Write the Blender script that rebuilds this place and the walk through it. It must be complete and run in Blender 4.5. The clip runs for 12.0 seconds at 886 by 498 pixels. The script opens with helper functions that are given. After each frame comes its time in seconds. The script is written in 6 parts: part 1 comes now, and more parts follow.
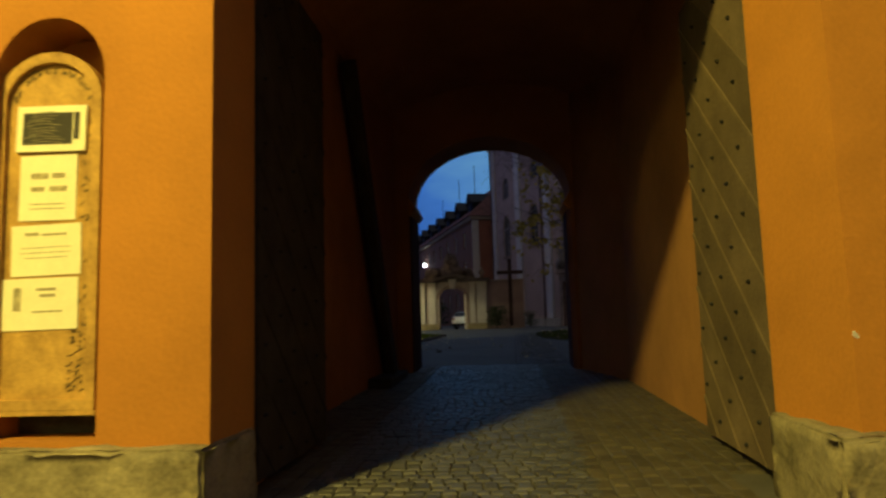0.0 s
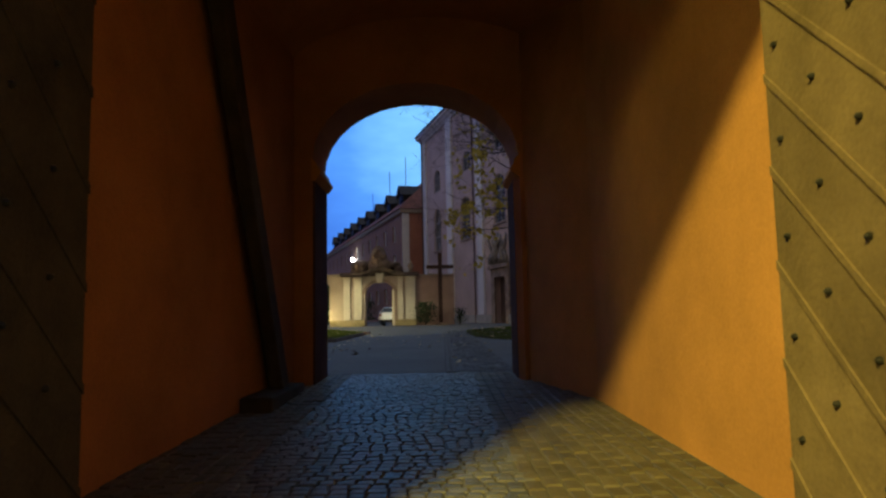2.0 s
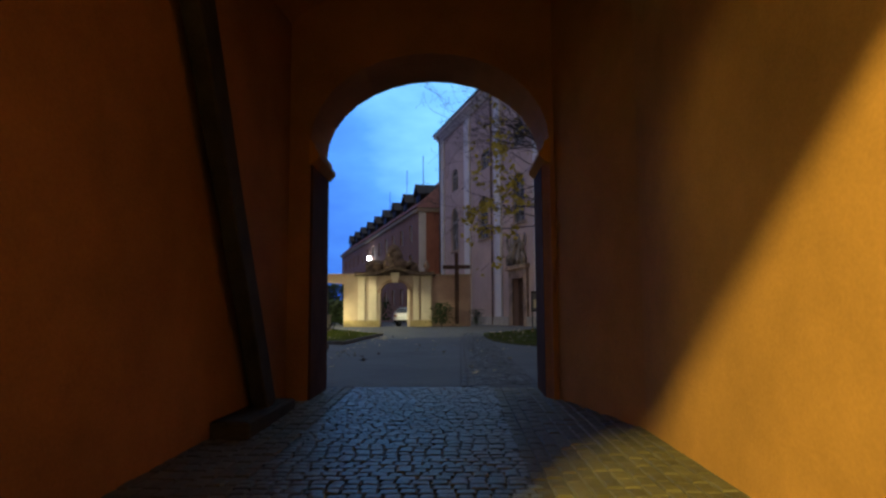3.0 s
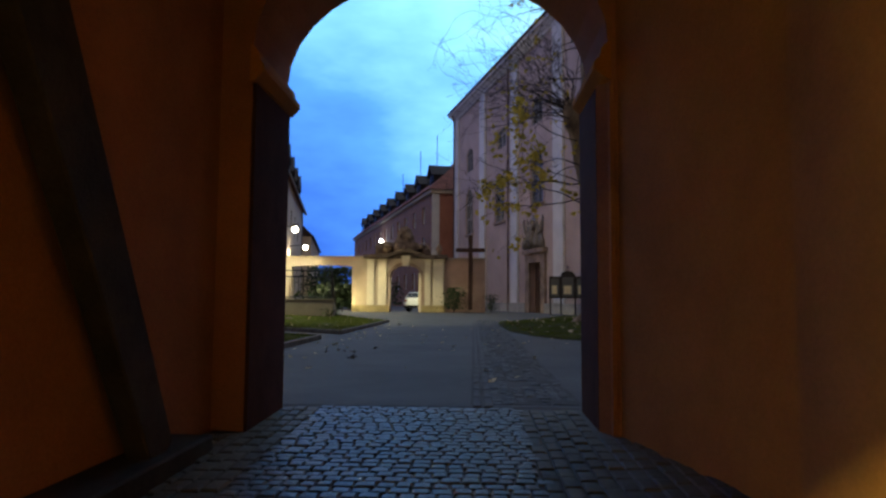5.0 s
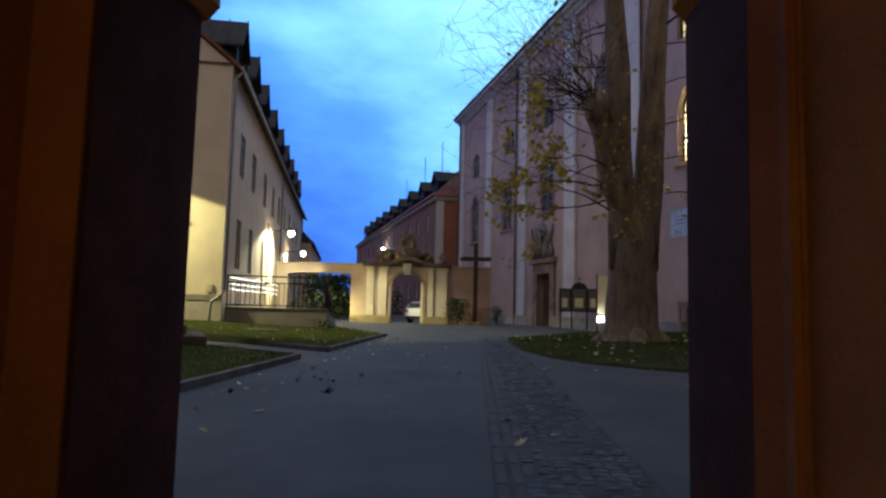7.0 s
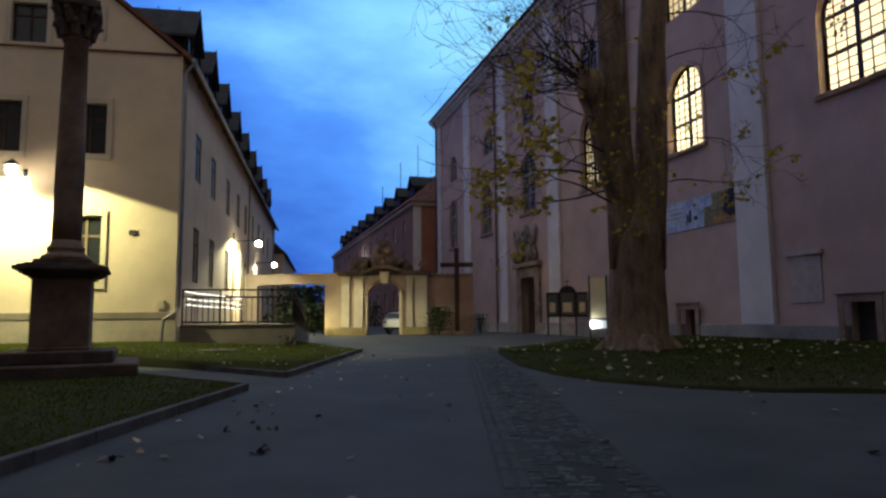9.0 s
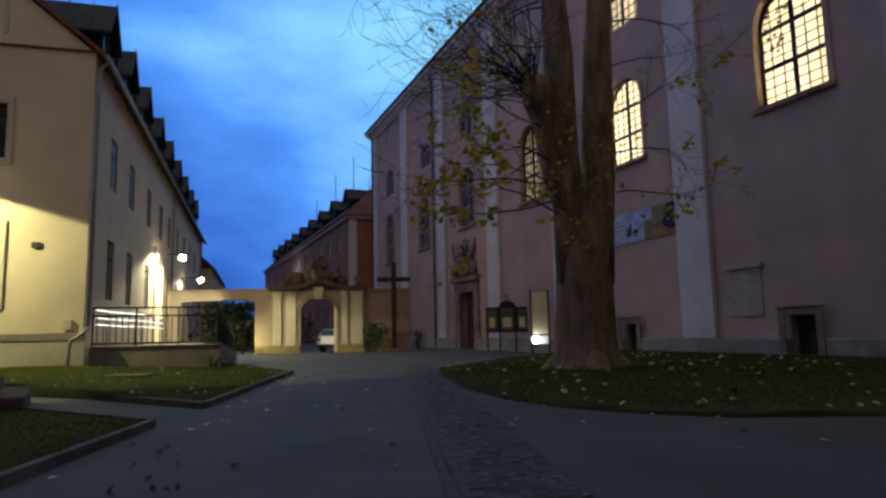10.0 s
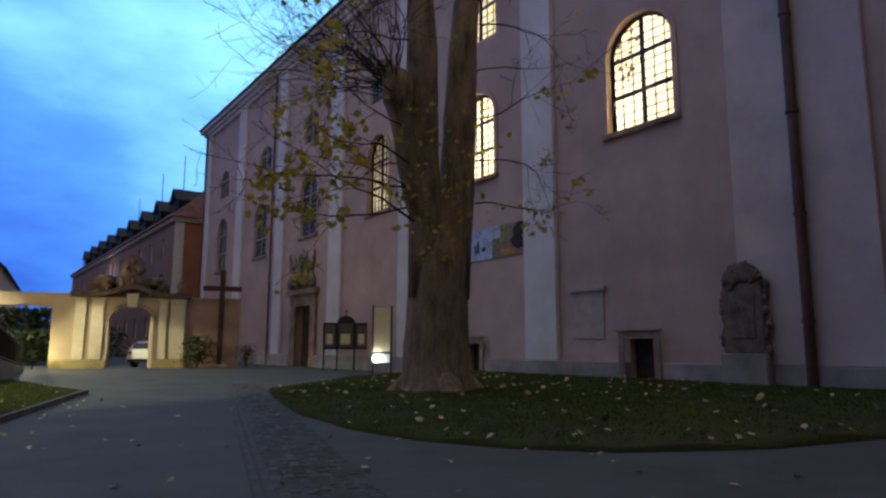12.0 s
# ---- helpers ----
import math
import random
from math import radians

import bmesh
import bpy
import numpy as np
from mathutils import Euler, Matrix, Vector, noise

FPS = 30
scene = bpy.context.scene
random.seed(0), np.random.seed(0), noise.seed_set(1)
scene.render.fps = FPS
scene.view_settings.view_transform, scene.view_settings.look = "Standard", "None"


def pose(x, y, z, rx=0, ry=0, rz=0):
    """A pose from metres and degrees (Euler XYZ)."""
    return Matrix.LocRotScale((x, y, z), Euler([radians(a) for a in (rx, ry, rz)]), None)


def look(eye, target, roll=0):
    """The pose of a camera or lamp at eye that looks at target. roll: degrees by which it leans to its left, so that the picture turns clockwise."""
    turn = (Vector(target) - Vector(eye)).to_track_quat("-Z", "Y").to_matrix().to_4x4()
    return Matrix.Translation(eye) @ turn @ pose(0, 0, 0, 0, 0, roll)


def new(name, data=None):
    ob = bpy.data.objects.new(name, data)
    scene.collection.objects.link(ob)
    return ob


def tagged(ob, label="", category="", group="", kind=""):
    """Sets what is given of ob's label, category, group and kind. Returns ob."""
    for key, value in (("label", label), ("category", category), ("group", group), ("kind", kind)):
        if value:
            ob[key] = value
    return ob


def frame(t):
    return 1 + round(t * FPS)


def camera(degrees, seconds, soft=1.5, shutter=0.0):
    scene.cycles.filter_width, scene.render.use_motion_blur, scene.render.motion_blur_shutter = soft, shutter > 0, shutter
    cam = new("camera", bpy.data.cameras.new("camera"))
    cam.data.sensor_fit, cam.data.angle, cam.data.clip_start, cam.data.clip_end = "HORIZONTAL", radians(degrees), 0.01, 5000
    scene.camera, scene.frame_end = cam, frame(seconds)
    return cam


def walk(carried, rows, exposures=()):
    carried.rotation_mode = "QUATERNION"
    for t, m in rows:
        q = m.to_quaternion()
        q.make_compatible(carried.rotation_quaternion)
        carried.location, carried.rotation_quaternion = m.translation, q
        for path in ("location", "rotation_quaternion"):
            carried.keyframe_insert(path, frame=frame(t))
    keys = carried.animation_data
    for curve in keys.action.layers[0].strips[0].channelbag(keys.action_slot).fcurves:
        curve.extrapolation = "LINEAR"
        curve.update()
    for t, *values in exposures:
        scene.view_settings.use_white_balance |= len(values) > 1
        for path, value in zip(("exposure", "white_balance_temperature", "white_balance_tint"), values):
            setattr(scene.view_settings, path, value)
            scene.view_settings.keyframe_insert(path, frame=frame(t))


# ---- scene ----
cam = camera(67.5, 12.0, soft=2.5, shutter=0.3)
PATH = [
    (0, (0.5, -5.783, 0.886), (0.307, -3.803, 1.1), -1.7),
    (0.5, (0.48, -5.109, 0.849), (0.445, -3.12, 1.058), -2.2),
    (1, (0.515, -4.368, 0.869), (0.448, -2.379, 1.067), -1.4),
    (1.5, (0.517, -3.692, 0.895), (0.46, -1.703, 1.096), -1.0),
    (2, (0.489, -2.983, 0.892), (0.504, -0.993, 1.089), -1.2),
    (2.5, (0.505, -2.324, 0.93), (0.469, -0.334, 1.129), -0.4),
    (4.5, (0.505, 0.451, 1.013), (0.474, 2.442, 1.204), 0.0),
    (5, (0.539, 1.14, 1.03), (0.459, 3.133, 1.183), 0.4),
    (5.5, (0.539, 1.807, 1.039), (0.415, 3.796, 1.217), 1.1),
    (6, (0.514, 2.465, 1.072), (0.483, 4.454, 1.272), 1.3),
    (6.5, (0.486, 3.129, 1.135), (0.397, 5.118, 1.326), 2.1),
    (7, (0.397, 3.883, 1.131), (0.306, 5.872, 1.313), 1.4),
    (7.5, (0.32, 4.528, 1.134), (0.29, 6.518, 1.337), 0.3),
    (9.5, (0.201, 7.28, 1.251), (0.187, 9.269, 1.462), -1.0),
    (10, (0.146, 7.86, 1.3), (0.315, 9.837, 1.548), -1.2),
    (10.5, (0.145, 8.351, 1.288), (0.412, 10.315, 1.554), -0.7),
    (11, (0.204, 8.845, 1.278), (0.635, 10.778, 1.556), 0.2),
    (11.5, (0.246, 9.31, 1.287), (0.831, 11.201, 1.572), 0.7),
    (12, (0.223, 9.756, 1.299), (0.864, 11.627, 1.594), 0.1),
]
walk(cam, [(t, look(eye, target, roll)) for t, eye, target, roll in PATH],
     [(0.0, -0.95), (0.6, -0.68), (1.0, -0.25), (1.5, 0.14), (2.1, 0.42), (2.7, 0.56), (4.5, 0.72), (5.5, 0.85), (7.0, 0.74), (9.3, 0.24), (10.5, 0.14), (12.0, 0.66)])

# ---- sky and lamps ----
world = bpy.data.worlds.new("dusk")
scene.world = world
world.use_nodes = True
wn, wl = world.node_tree.nodes, world.node_tree.links
wn.clear()


def wnode(kind, **kw):
    n = wn.new(kind)
    for k, v in kw.items():
        n.inputs[k].default_value = v
    return n


w_out, w_bg, w_co = wnode("ShaderNodeOutputWorld"), wnode("ShaderNodeBackground", Strength=1.0), wnode("ShaderNodeTexCoord")
w_sep = wnode("ShaderNodeSeparateXYZ")
w_map = wnode("ShaderNodeMapping", Scale=(1.0, 1.0, 2.6), Rotation=(0.25, 0.2, 0.3))
w_noise = wnode("ShaderNodeTexNoise", Scale=1.7, Detail=6.0, Roughness=0.52)
w_soft = wnode("ShaderNodeTexNoise", Scale=9.0, Detail=4.0, Roughness=0.6)
w_ramp, w_add = wn.new("ShaderNodeValToRGB"), wn.new("ShaderNodeMath")
w_mul = wn.new("ShaderNodeMath")
w_mul.operation, w_mul.inputs[1].default_value = "MULTIPLY_ADD", 0.35
w_sq = wn.new("ShaderNodeMath")
w_sq.operation = "MULTIPLY"
# afterglow over the roofs where the sun went down
w_dot, w_pow, w_glow = wn.new("ShaderNodeVectorMath"), wn.new("ShaderNodeMath"), wn.new("ShaderNodeMath")
w_dot.operation, w_dot.inputs[1].default_value = "DOT_PRODUCT", (0.06, 0.89, 0.45)
w_pow.operation, w_pow.use_clamp, w_pow.inputs[1].default_value = "POWER", True, 15.0
w_glow.operation, w_glow.inputs[1].default_value = "MULTIPLY_ADD", 0.54
w_low = wn.new("ShaderNodeMath")
w_low.operation, w_low.inputs[1].default_value = "SUBTRACT", 0.255
w_pos = wn.new("ShaderNodeMath")
w_pos.operation, w_pos.inputs[1].default_value = "MAXIMUM", 0.0
wl.new(w_co.outputs["Generated"], w_dot.inputs[0])
wl.new(w_dot.outputs["Value"], w_pos.inputs[0])
wl.new(w_pos.outputs[0], w_pow.inputs[0])
wl.new(w_pow.outputs[0], w_glow.inputs[0])
wl.new(w_add.outputs[0], w_glow.inputs[2])
wl.new(w_glow.outputs[0], w_low.inputs[0])
wl.new(w_low.outputs[0], w_ramp.inputs[0])
w_add.operation = "MULTIPLY_ADD"
w_add.inputs[1].default_value = 0.10
ramp = w_ramp.color_ramp
ramp.elements[0].position, ramp.elements[0].color = 0.40, (0.03, 0.115, 0.52, 1)
ramp.elements[1].position, ramp.elements[1].color = 1.0, (0.50, 0.84, 1.0, 1)
high = ramp.elements.new(0.82)
high.color = (0.24, 0.62, 1.0, 1)
mid = ramp.elements.new(0.62)
mid.color = (0.08, 0.285, 0.88, 1)
wl.new(w_co.outputs["Generated"], w_map.inputs["Vector"])
wl.new(w_map.outputs[0], w_noise.inputs["Vector"])
wl.new(w_map.outputs[0], w_soft.inputs["Vector"])
wl.new(w_co.outputs["Generated"], w_sep.inputs[0])
wl.new(w_sep.outputs["Z"], w_sq.inputs[0])
wl.new(w_sep.outputs["Z"], w_sq.inputs[1])
wl.new(w_sq.outputs[0], w_mul.inputs[0])
wl.new(w_noise.outputs["Fac"], w_mul.inputs[2])
wl.new(w_soft.outputs["Fac"], w_add.inputs[0])
wl.new(w_mul.outputs[0], w_add.inputs[2])
# grey overhead and to the south, out of view, added as less blue fill
w_over, w_mix = wn.new("ShaderNodeMapRange"), wn.new("ShaderNodeMix")
w_over.inputs[1].default_value, w_over.inputs[2].default_value = 0.58, 0.90
w_mix.data_type = "RGBA"
w_mix.inputs[7].default_value = (0.43, 0.455, 0.475, 1)
wl.new(w_sep.outputs["Z"], w_over.inputs[0])
wl.new(w_over.outputs[0], w_mix.inputs[0])
wl.new(w_ramp.outputs[0], w_mix.inputs[6])
w_south, w_south_fill = wn.new("ShaderNodeMapRange"), wn.new("ShaderNodeMix")
w_south.inputs[1].default_value, w_south.inputs[2].default_value = 0.1, -0.6
w_south_fill.data_type = "RGBA"
w_south_fill.inputs[7].default_value = (0.26, 0.245, 0.245, 1)
wl.new(w_sep.outputs["Y"], w_south.inputs[0])
wl.new(w_south.outputs[0], w_south_fill.inputs[0])
wl.new(w_mix.outputs[2], w_south_fill.inputs[6])
wl.new(w_south_fill.outputs[2], w_bg.inputs["Color"])
wl.new(w_bg.outputs[0], w_out.inputs["Surface"])


def lamp(name, kind, m, watts, color, size, **kw):
    data = bpy.data.lights.new(name, kind)
    data.energy, data.color = watts, color
    if kind == "AREA":
        data.size = size
    else:
        data.shadow_soft_size = size
    if kind == "SPOT":
        data.spot_size, data.spot_blend = radians(kw["angle"]), kw["blend"]
    ob = new(name, data)
    ob.matrix_world = m
    return ob


SODIUM, WARM = (1.0, 0.80, 0.15), (0.93, 0.94, 0.47)
lamp("street_light", "POINT", pose(-4.15, -8.5, 7.8), 10500, SODIUM, 0.30)
lamp("street_light", "POINT", pose(-13.2, -22.5, 8.2), 4600, SODIUM, 1.2)
lamp("gable_light", "SPOT", look((-16.05, 29.9, 6.85), (-16.05, 31.3, 2.0)), 3400, WARM, 0.10, angle=142, blend=0.05)
lamp("door_light", "SPOT", look((-12.75, 48.9, 6.45), (-13.1, 48.9, 0.0)), 3000, (0.96, 0.95, 0.62), 0.12, angle=158, blend=0.15)
lamp("yard_light", "SPOT", look((-15.3, 63.5, 6.15), (-15.0, 62.5, 0.0)), 1100, (1.0, 0.92, 0.66), 0.12, angle=150, blend=0.15)
# low source inferred from the gate pillar, brightest at its foot
lamp("gate_light", "SPOT", look((-9.75, 55.35, 0.42), (-8.95, 56.3, 1.6)), 130, (1.0, 0.90, 0.38), 0.06, angle=110, blend=0.9)

# ---- materials ----


def material(name, base, rough=0.8, metal=0.0, grain=40.0, vary=0.18, stain=1.2, bump=0.15, bump_scale=60.0, spread=0.0, second=None, spec=0.2, stretch=1.0):
    """A surface with fine grain, larger stains and relief. spread: how far alike pieces differ."""
    m = bpy.data.materials.new(name)
    m.use_nodes = True
    n, l = m.node_tree.nodes, m.node_tree.links
    b = n["Principled BSDF"]
    b.inputs["Roughness"].default_value, b.inputs["Metallic"].default_value = rough, metal
    b.inputs["Specular IOR Level"].default_value = spec
    co = n.new("ShaderNodeMapping")
    co.inputs["Scale"].default_value = (1, 1, stretch)
    l.new(n.new("ShaderNodeTexCoord").outputs["Object"], co.inputs["Vector"])
    g, st = n.new("ShaderNodeTexNoise"), n.new("ShaderNodeTexNoise")
    g.inputs["Scale"].default_value, g.inputs["Detail"].default_value = grain, 5.0
    st.inputs["Scale"].default_value, st.inputs["Detail"].default_value, st.inputs["Roughness"].default_value = stain, 6.0, 0.65
    l.new(co.outputs["Vector"], g.inputs["Vector"])
    l.new(co.outputs["Vector"], st.inputs["Vector"])
    mix = n.new("ShaderNodeMix")
    mix.data_type = "RGBA"
    dark = second or tuple(c * (1 - 2 * vary) for c in base)
    light = base if second else tuple(min(1, c * (1 + vary)) for c in base)
    mix.inputs[6].default_value, mix.inputs[7].default_value = (*dark, 1), (*light, 1)
    add = n.new("ShaderNodeMath")
    add.operation, add.inputs[1].default_value = "MULTIPLY_ADD", 0.35
    lim = n.new("ShaderNodeMapRange")
    lim.inputs[1].default_value, lim.inputs[2].default_value = 0.45, 0.88
    l.new(g.outputs["Fac"], add.inputs[0])
    l.new(st.outputs["Fac"], add.inputs[2])
    l.new(add.outputs[0], lim.inputs[0])
    l.new(lim.outputs[0], mix.inputs[0])
    out = mix.outputs[2]
    if spread:
        info, hsv, rng = n.new("ShaderNodeObjectInfo"), n.new("ShaderNodeHueSaturation"), n.new("ShaderNodeMapRange")
        geo, sm = n.new("ShaderNodeNewGeometry"), n.new("ShaderNodeMath")
        sm.operation = "ADD"
        fr = n.new("ShaderNodeMath")
        fr.operation = "FRACT"
        l.new(info.outputs["Random"], sm.inputs[0])
        l.new(geo.outputs["Random Per Island"], sm.inputs[1])
        l.new(sm.outputs[0], fr.inputs[0])
        rng.inputs[3].default_value, rng.inputs[4].default_value = 1 - spread, 1 + spread
        l.new(fr.outputs[0], rng.inputs[0])
        l.new(rng.outputs[0], hsv.inputs["Value"])
        l.new(out, hsv.inputs["Color"])
        out = hsv.outputs[0]
    l.new(out, b.inputs["Base Color"])
    if bump:
        bp, bn = n.new("ShaderNodeBump"), n.new("ShaderNodeTexNoise")
        bn.inputs["Scale"].default_value, bn.inputs["Detail"].default_value = bump_scale, 6.0
        bp.inputs["Strength"].default_value, bp.inputs["Distance"].default_value = bump, 0.02
        l.new(co.outputs["Vector"], bn.inputs["Vector"])
        l.new(bn.outputs["Fac"], bp.inputs["Height"])
        l.new(bp.outputs[0], b.inputs["Normal"])
    return m


def glass(name, color, rough=0.05):
    m = bpy.data.materials.new(name)
    m.use_nodes = True
    b = m.node_tree.nodes["Principled BSDF"]
    b.inputs["Base Color"].default_value = (*color, 1)
    b.inputs["Roughness"].default_value = rough
    b.inputs["IOR"].default_value = 1.5
    return m


def frosted(name, color):
    """Old milky church glass, lit from inside."""
    m = bpy.data.materials.new(name)
    m.use_nodes = True
    n, l = m.node_tree.nodes, m.node_tree.links
    n.remove(n["Principled BSDF"])
    tr, gl, mx = n.new("ShaderNodeBsdfTranslucent"), n.new("ShaderNodeBsdfGlossy"), n.new("ShaderNodeMixShader")
    tr.inputs["Color"].default_value, gl.inputs["Roughness"].default_value = (*color, 1), 0.15
    mx.inputs[0].default_value = 0.06
    l.new(tr.outputs[0], mx.inputs[1])
    l.new(gl.outputs[0], mx.inputs[2])
    l.new(mx.outputs[0], n["Material Output"].inputs["Surface"])
    return m


def glow(name, color, strength):
    m = bpy.data.materials.new(name)
    m.use_nodes = True
    b = m.node_tree.nodes["Principled BSDF"]
    b.inputs["Base Color"].default_value = (0.8, 0.8, 0.8, 1)
    b.inputs["Emission Color"].default_value = (*color, 1)
    b.inputs["Emission Strength"].default_value = strength
    return m


# passage plaster in two tones: INNER has the unlit walls' shade in its colour
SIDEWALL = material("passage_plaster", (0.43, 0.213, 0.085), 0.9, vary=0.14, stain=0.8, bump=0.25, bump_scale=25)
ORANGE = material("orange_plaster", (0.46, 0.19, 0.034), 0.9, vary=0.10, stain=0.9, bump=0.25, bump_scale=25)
INNER = material("shade_orange_plaster", (0.365, 0.158, 0.07), 0.92, vary=0.16, stain=0.7, bump=0.3, bump_scale=20)
PINK = material("pink_plaster", (0.455, 0.325, 0.28), 0.9, vary=0.12, stain=0.35, bump=0.2, bump_scale=12)
PALE = material("pale_plaster", (0.62, 0.57, 0.55), 0.9, vary=0.10, stain=0.5, bump=0.2, bump_scale=14)
CREAM = material("cream_plaster", (0.70, 0.555, 0.40), 0.9, vary=0.08, stain=0.5, bump=0.2, bump_scale=14)
TRIM = material("cream_trim", (0.58, 0.50, 0.37), 0.85, vary=0.08, stain=1.0, bump=0.1)
BRICKPEACH = material("garden_wall_plaster", (0.41, 0.265, 0.20), 0.9, vary=0.12, stain=0.6, bump=0.2, bump_scale=14)
OCHRE = material("ochre_plinth", (0.36, 0.275, 0.13), 0.9, vary=0.2, stain=1.2, bump=0.3)
PEACH = material("peach_plaster", (0.41, 0.32, 0.235), 0.9, vary=0.10, stain=0.6, bump=0.2, bump_scale=14)
REDWALL = material("red_plaster", (0.36, 0.14, 0.09), 0.9, vary=0.12, stain=0.5, bump=0.2, bump_scale=14)
PLINTH = material("grey_plinth", (0.30, 0.27, 0.25), 0.9, vary=0.2, stain=1.0, bump=0.3)
DARKLEAF = material("withered_leaf", (0.075, 0.05, 0.035), 0.8, vary=0.25, stain=8.0, bump=0, spread=0.4)
GAP = material("dark_joint_and_shade", (0.075, 0.072, 0.070), 0.95, vary=0.3, bump=0.3)
JAMB = material("dark_jamb", (0.08, 0.037, 0.03), 0.95, spec=0.08, vary=0.2, stain=1.5, bump=0.3, bump_scale=30)
STONE = material("sandstone", (0.29, 0.20, 0.145), 0.9, vary=0.28, stain=1.6, bump=0.5, bump_scale=18)
DARKSTONE = material("weathered_stone", (0.135, 0.10, 0.08), 0.9, vary=0.3, stain=2.0, bump=0.6, bump_scale=20)
RUBBLE = material("rubble_stone", (0.28, 0.235, 0.14), 0.95, vary=0.3, stain=3.0, bump=0.9, bump_scale=14, spread=0.15)
ASPHALT = material("asphalt", (0.078, 0.077, 0.078), 0.8, vary=0.16, stain=0.55, bump=0.25, bump_scale=140, grain=90)
SETT = material("granite_sett", (0.088, 0.085, 0.088), 0.42, spec=0.5, vary=0.2, stain=6.0, bump=0.3, bump_scale=60, spread=0.35)
STRIP = material("dull_sett", (0.072, 0.07, 0.07), 0.6, vary=0.25, stain=3.0, bump=0.3, bump_scale=60, spread=0.45)
BRICK = material("paving_brick", (0.10, 0.084, 0.06), 0.6, vary=0.2, stain=4.0, bump=0.3, bump_scale=60, spread=0.16)
WINGWALL = material("brown_plaster", (0.27, 0.145, 0.10), 0.9, vary=0.12, stain=0.4, bump=0.2, bump_scale=14)
RELIEF = material("grey_relief", (0.25, 0.205, 0.175), 0.9, vary=0.3, stain=2.0, bump=0.6, bump_scale=18)
SOCLE = material("pale_socle", (0.50, 0.42, 0.33), 0.9, vary=0.15, stain=1.0, bump=0.3)
BANDARK = material("banner_black", (0.035, 0.03, 0.035), 0.7, vary=0.3, stain=3.0, bump=0)
BANOLIVE = material("banner_olive", (0.30, 0.27, 0.13), 0.7, vary=0.3, stain=5.0, bump=0, second=(0.07, 0.06, 0.05))
JOINT = material("joint_sand", (0.115, 0.107, 0.096), 0.7, vary=0.2, bump=0.4)
KERB = material("kerb_concrete", (0.125, 0.115, 0.105), 0.85, vary=0.2, stain=3.0, bump=0.3, spread=0.15)
SOIL = material("lawn_soil", (0.058, 0.066, 0.018), 0.95, spec=0.05, vary=0.35, stain=1.5, bump=0.8, bump_scale=30, second=(0.046, 0.038, 0.022))
GRASS = material("grass", (0.084, 0.102, 0.018), 0.9, spec=0.05, vary=0.25, stain=0.8, bump=0, spread=0.3)
DEADLEAF = material("dry_leaf", (0.46, 0.36, 0.22), 0.8, vary=0.2, stain=8.0, bump=0, spread=0.45)
LEAF = material("yellow_leaf", (0.50, 0.36, 0.06), 0.7, vary=0.2, stain=3.0, bump=0, spread=0.5)
BARK = material("bark", (0.37, 0.26, 0.16), 0.95, vary=0.4, second=(0.085, 0.06, 0.042), stain=3.2, bump=1.0, bump_scale=13, stretch=0.30)
BARK.node_tree.nodes["Bump"].inputs["Distance"].default_value = 0.07
TWIG = material("twig_bark", (0.045, 0.034, 0.03), 0.9, vary=0.2, bump=0)
OAK = material("grey_oak", (0.15, 0.11, 0.07), 0.8, vary=0.2, stain=2.0, bump=0.4, bump_scale=30, spread=0.2)
DARKWOOD = material("dark_wood", (0.045, 0.036, 0.028), 0.75, vary=0.3, stain=3.0, bump=0.4)
BROWNWOOD = material("brown_wood", (0.07, 0.035, 0.022), 0.6, vary=0.25, stain=2.0, bump=0.2)
IRON = material("black_iron", (0.03, 0.03, 0.032), 0.45, 0.6, vary=0.2, bump=0.1)
STEEL = material("steel_tube", (0.75, 0.75, 0.74), 0.22, 1.0, vary=0.05, bump=0)
ZINC = material("zinc_pipe", (0.32, 0.31, 0.31), 0.45, 0.8, vary=0.15, bump=0.1)
COPPER = material("brown_pipe", (0.13, 0.075, 0.055), 0.5, 0.5, vary=0.2, bump=0.1)
ROOF = material("brown_tile", (0.075, 0.045, 0.038), 0.8, vary=0.25, stain=1.0, bump=0.6, bump_scale=9)
REDROOF = material("red_tile", (0.19, 0.075, 0.055), 0.8, vary=0.25, stain=1.0, bump=0.6, bump_scale=9)
CONCRETE = material("render_grey", (0.27, 0.225, 0.185), 0.9, vary=0.15, stain=1.0, bump=0.3)
PAPER = material("paper", (0.86, 0.80, 0.56), 0.7, vary=0.04, stain=5.0, bump=0.05)
BOARDW = material("worn_board", (0.62, 0.37, 0.10), 0.75, vary=0.3, stain=6.0, bump=0.3, second=(0.30, 0.17, 0.05))
FAINT = material("faint_print", (0.42, 0.36, 0.22), 0.8, vary=0.25, stain=20.0, bump=0)
FLAKE = material("flaked_wood", (0.12, 0.085, 0.04), 0.85, vary=0.35, stain=30.0, bump=0.2)
INK = material("ink", (0.06, 0.055, 0.05), 0.8, vary=0.2, bump=0)
WHITE = material("white_paint", (0.78, 0.78, 0.76), 0.35, vary=0.04, bump=0)
SIGNW = material("sign_cream", (0.80, 0.66, 0.38), 0.6, vary=0.08, bump=0)
BLUEISH = material("banner_blue", (0.55, 0.62, 0.74), 0.7, vary=0.3, second=(0.14, 0.20, 0.36), stain=2.2, bump=0)
BANRED = material("banner_amber", (0.55, 0.28, 0.10), 0.7, vary=0.3, stain=3.0, bump=0, second=(0.06, 0.04, 0.04))
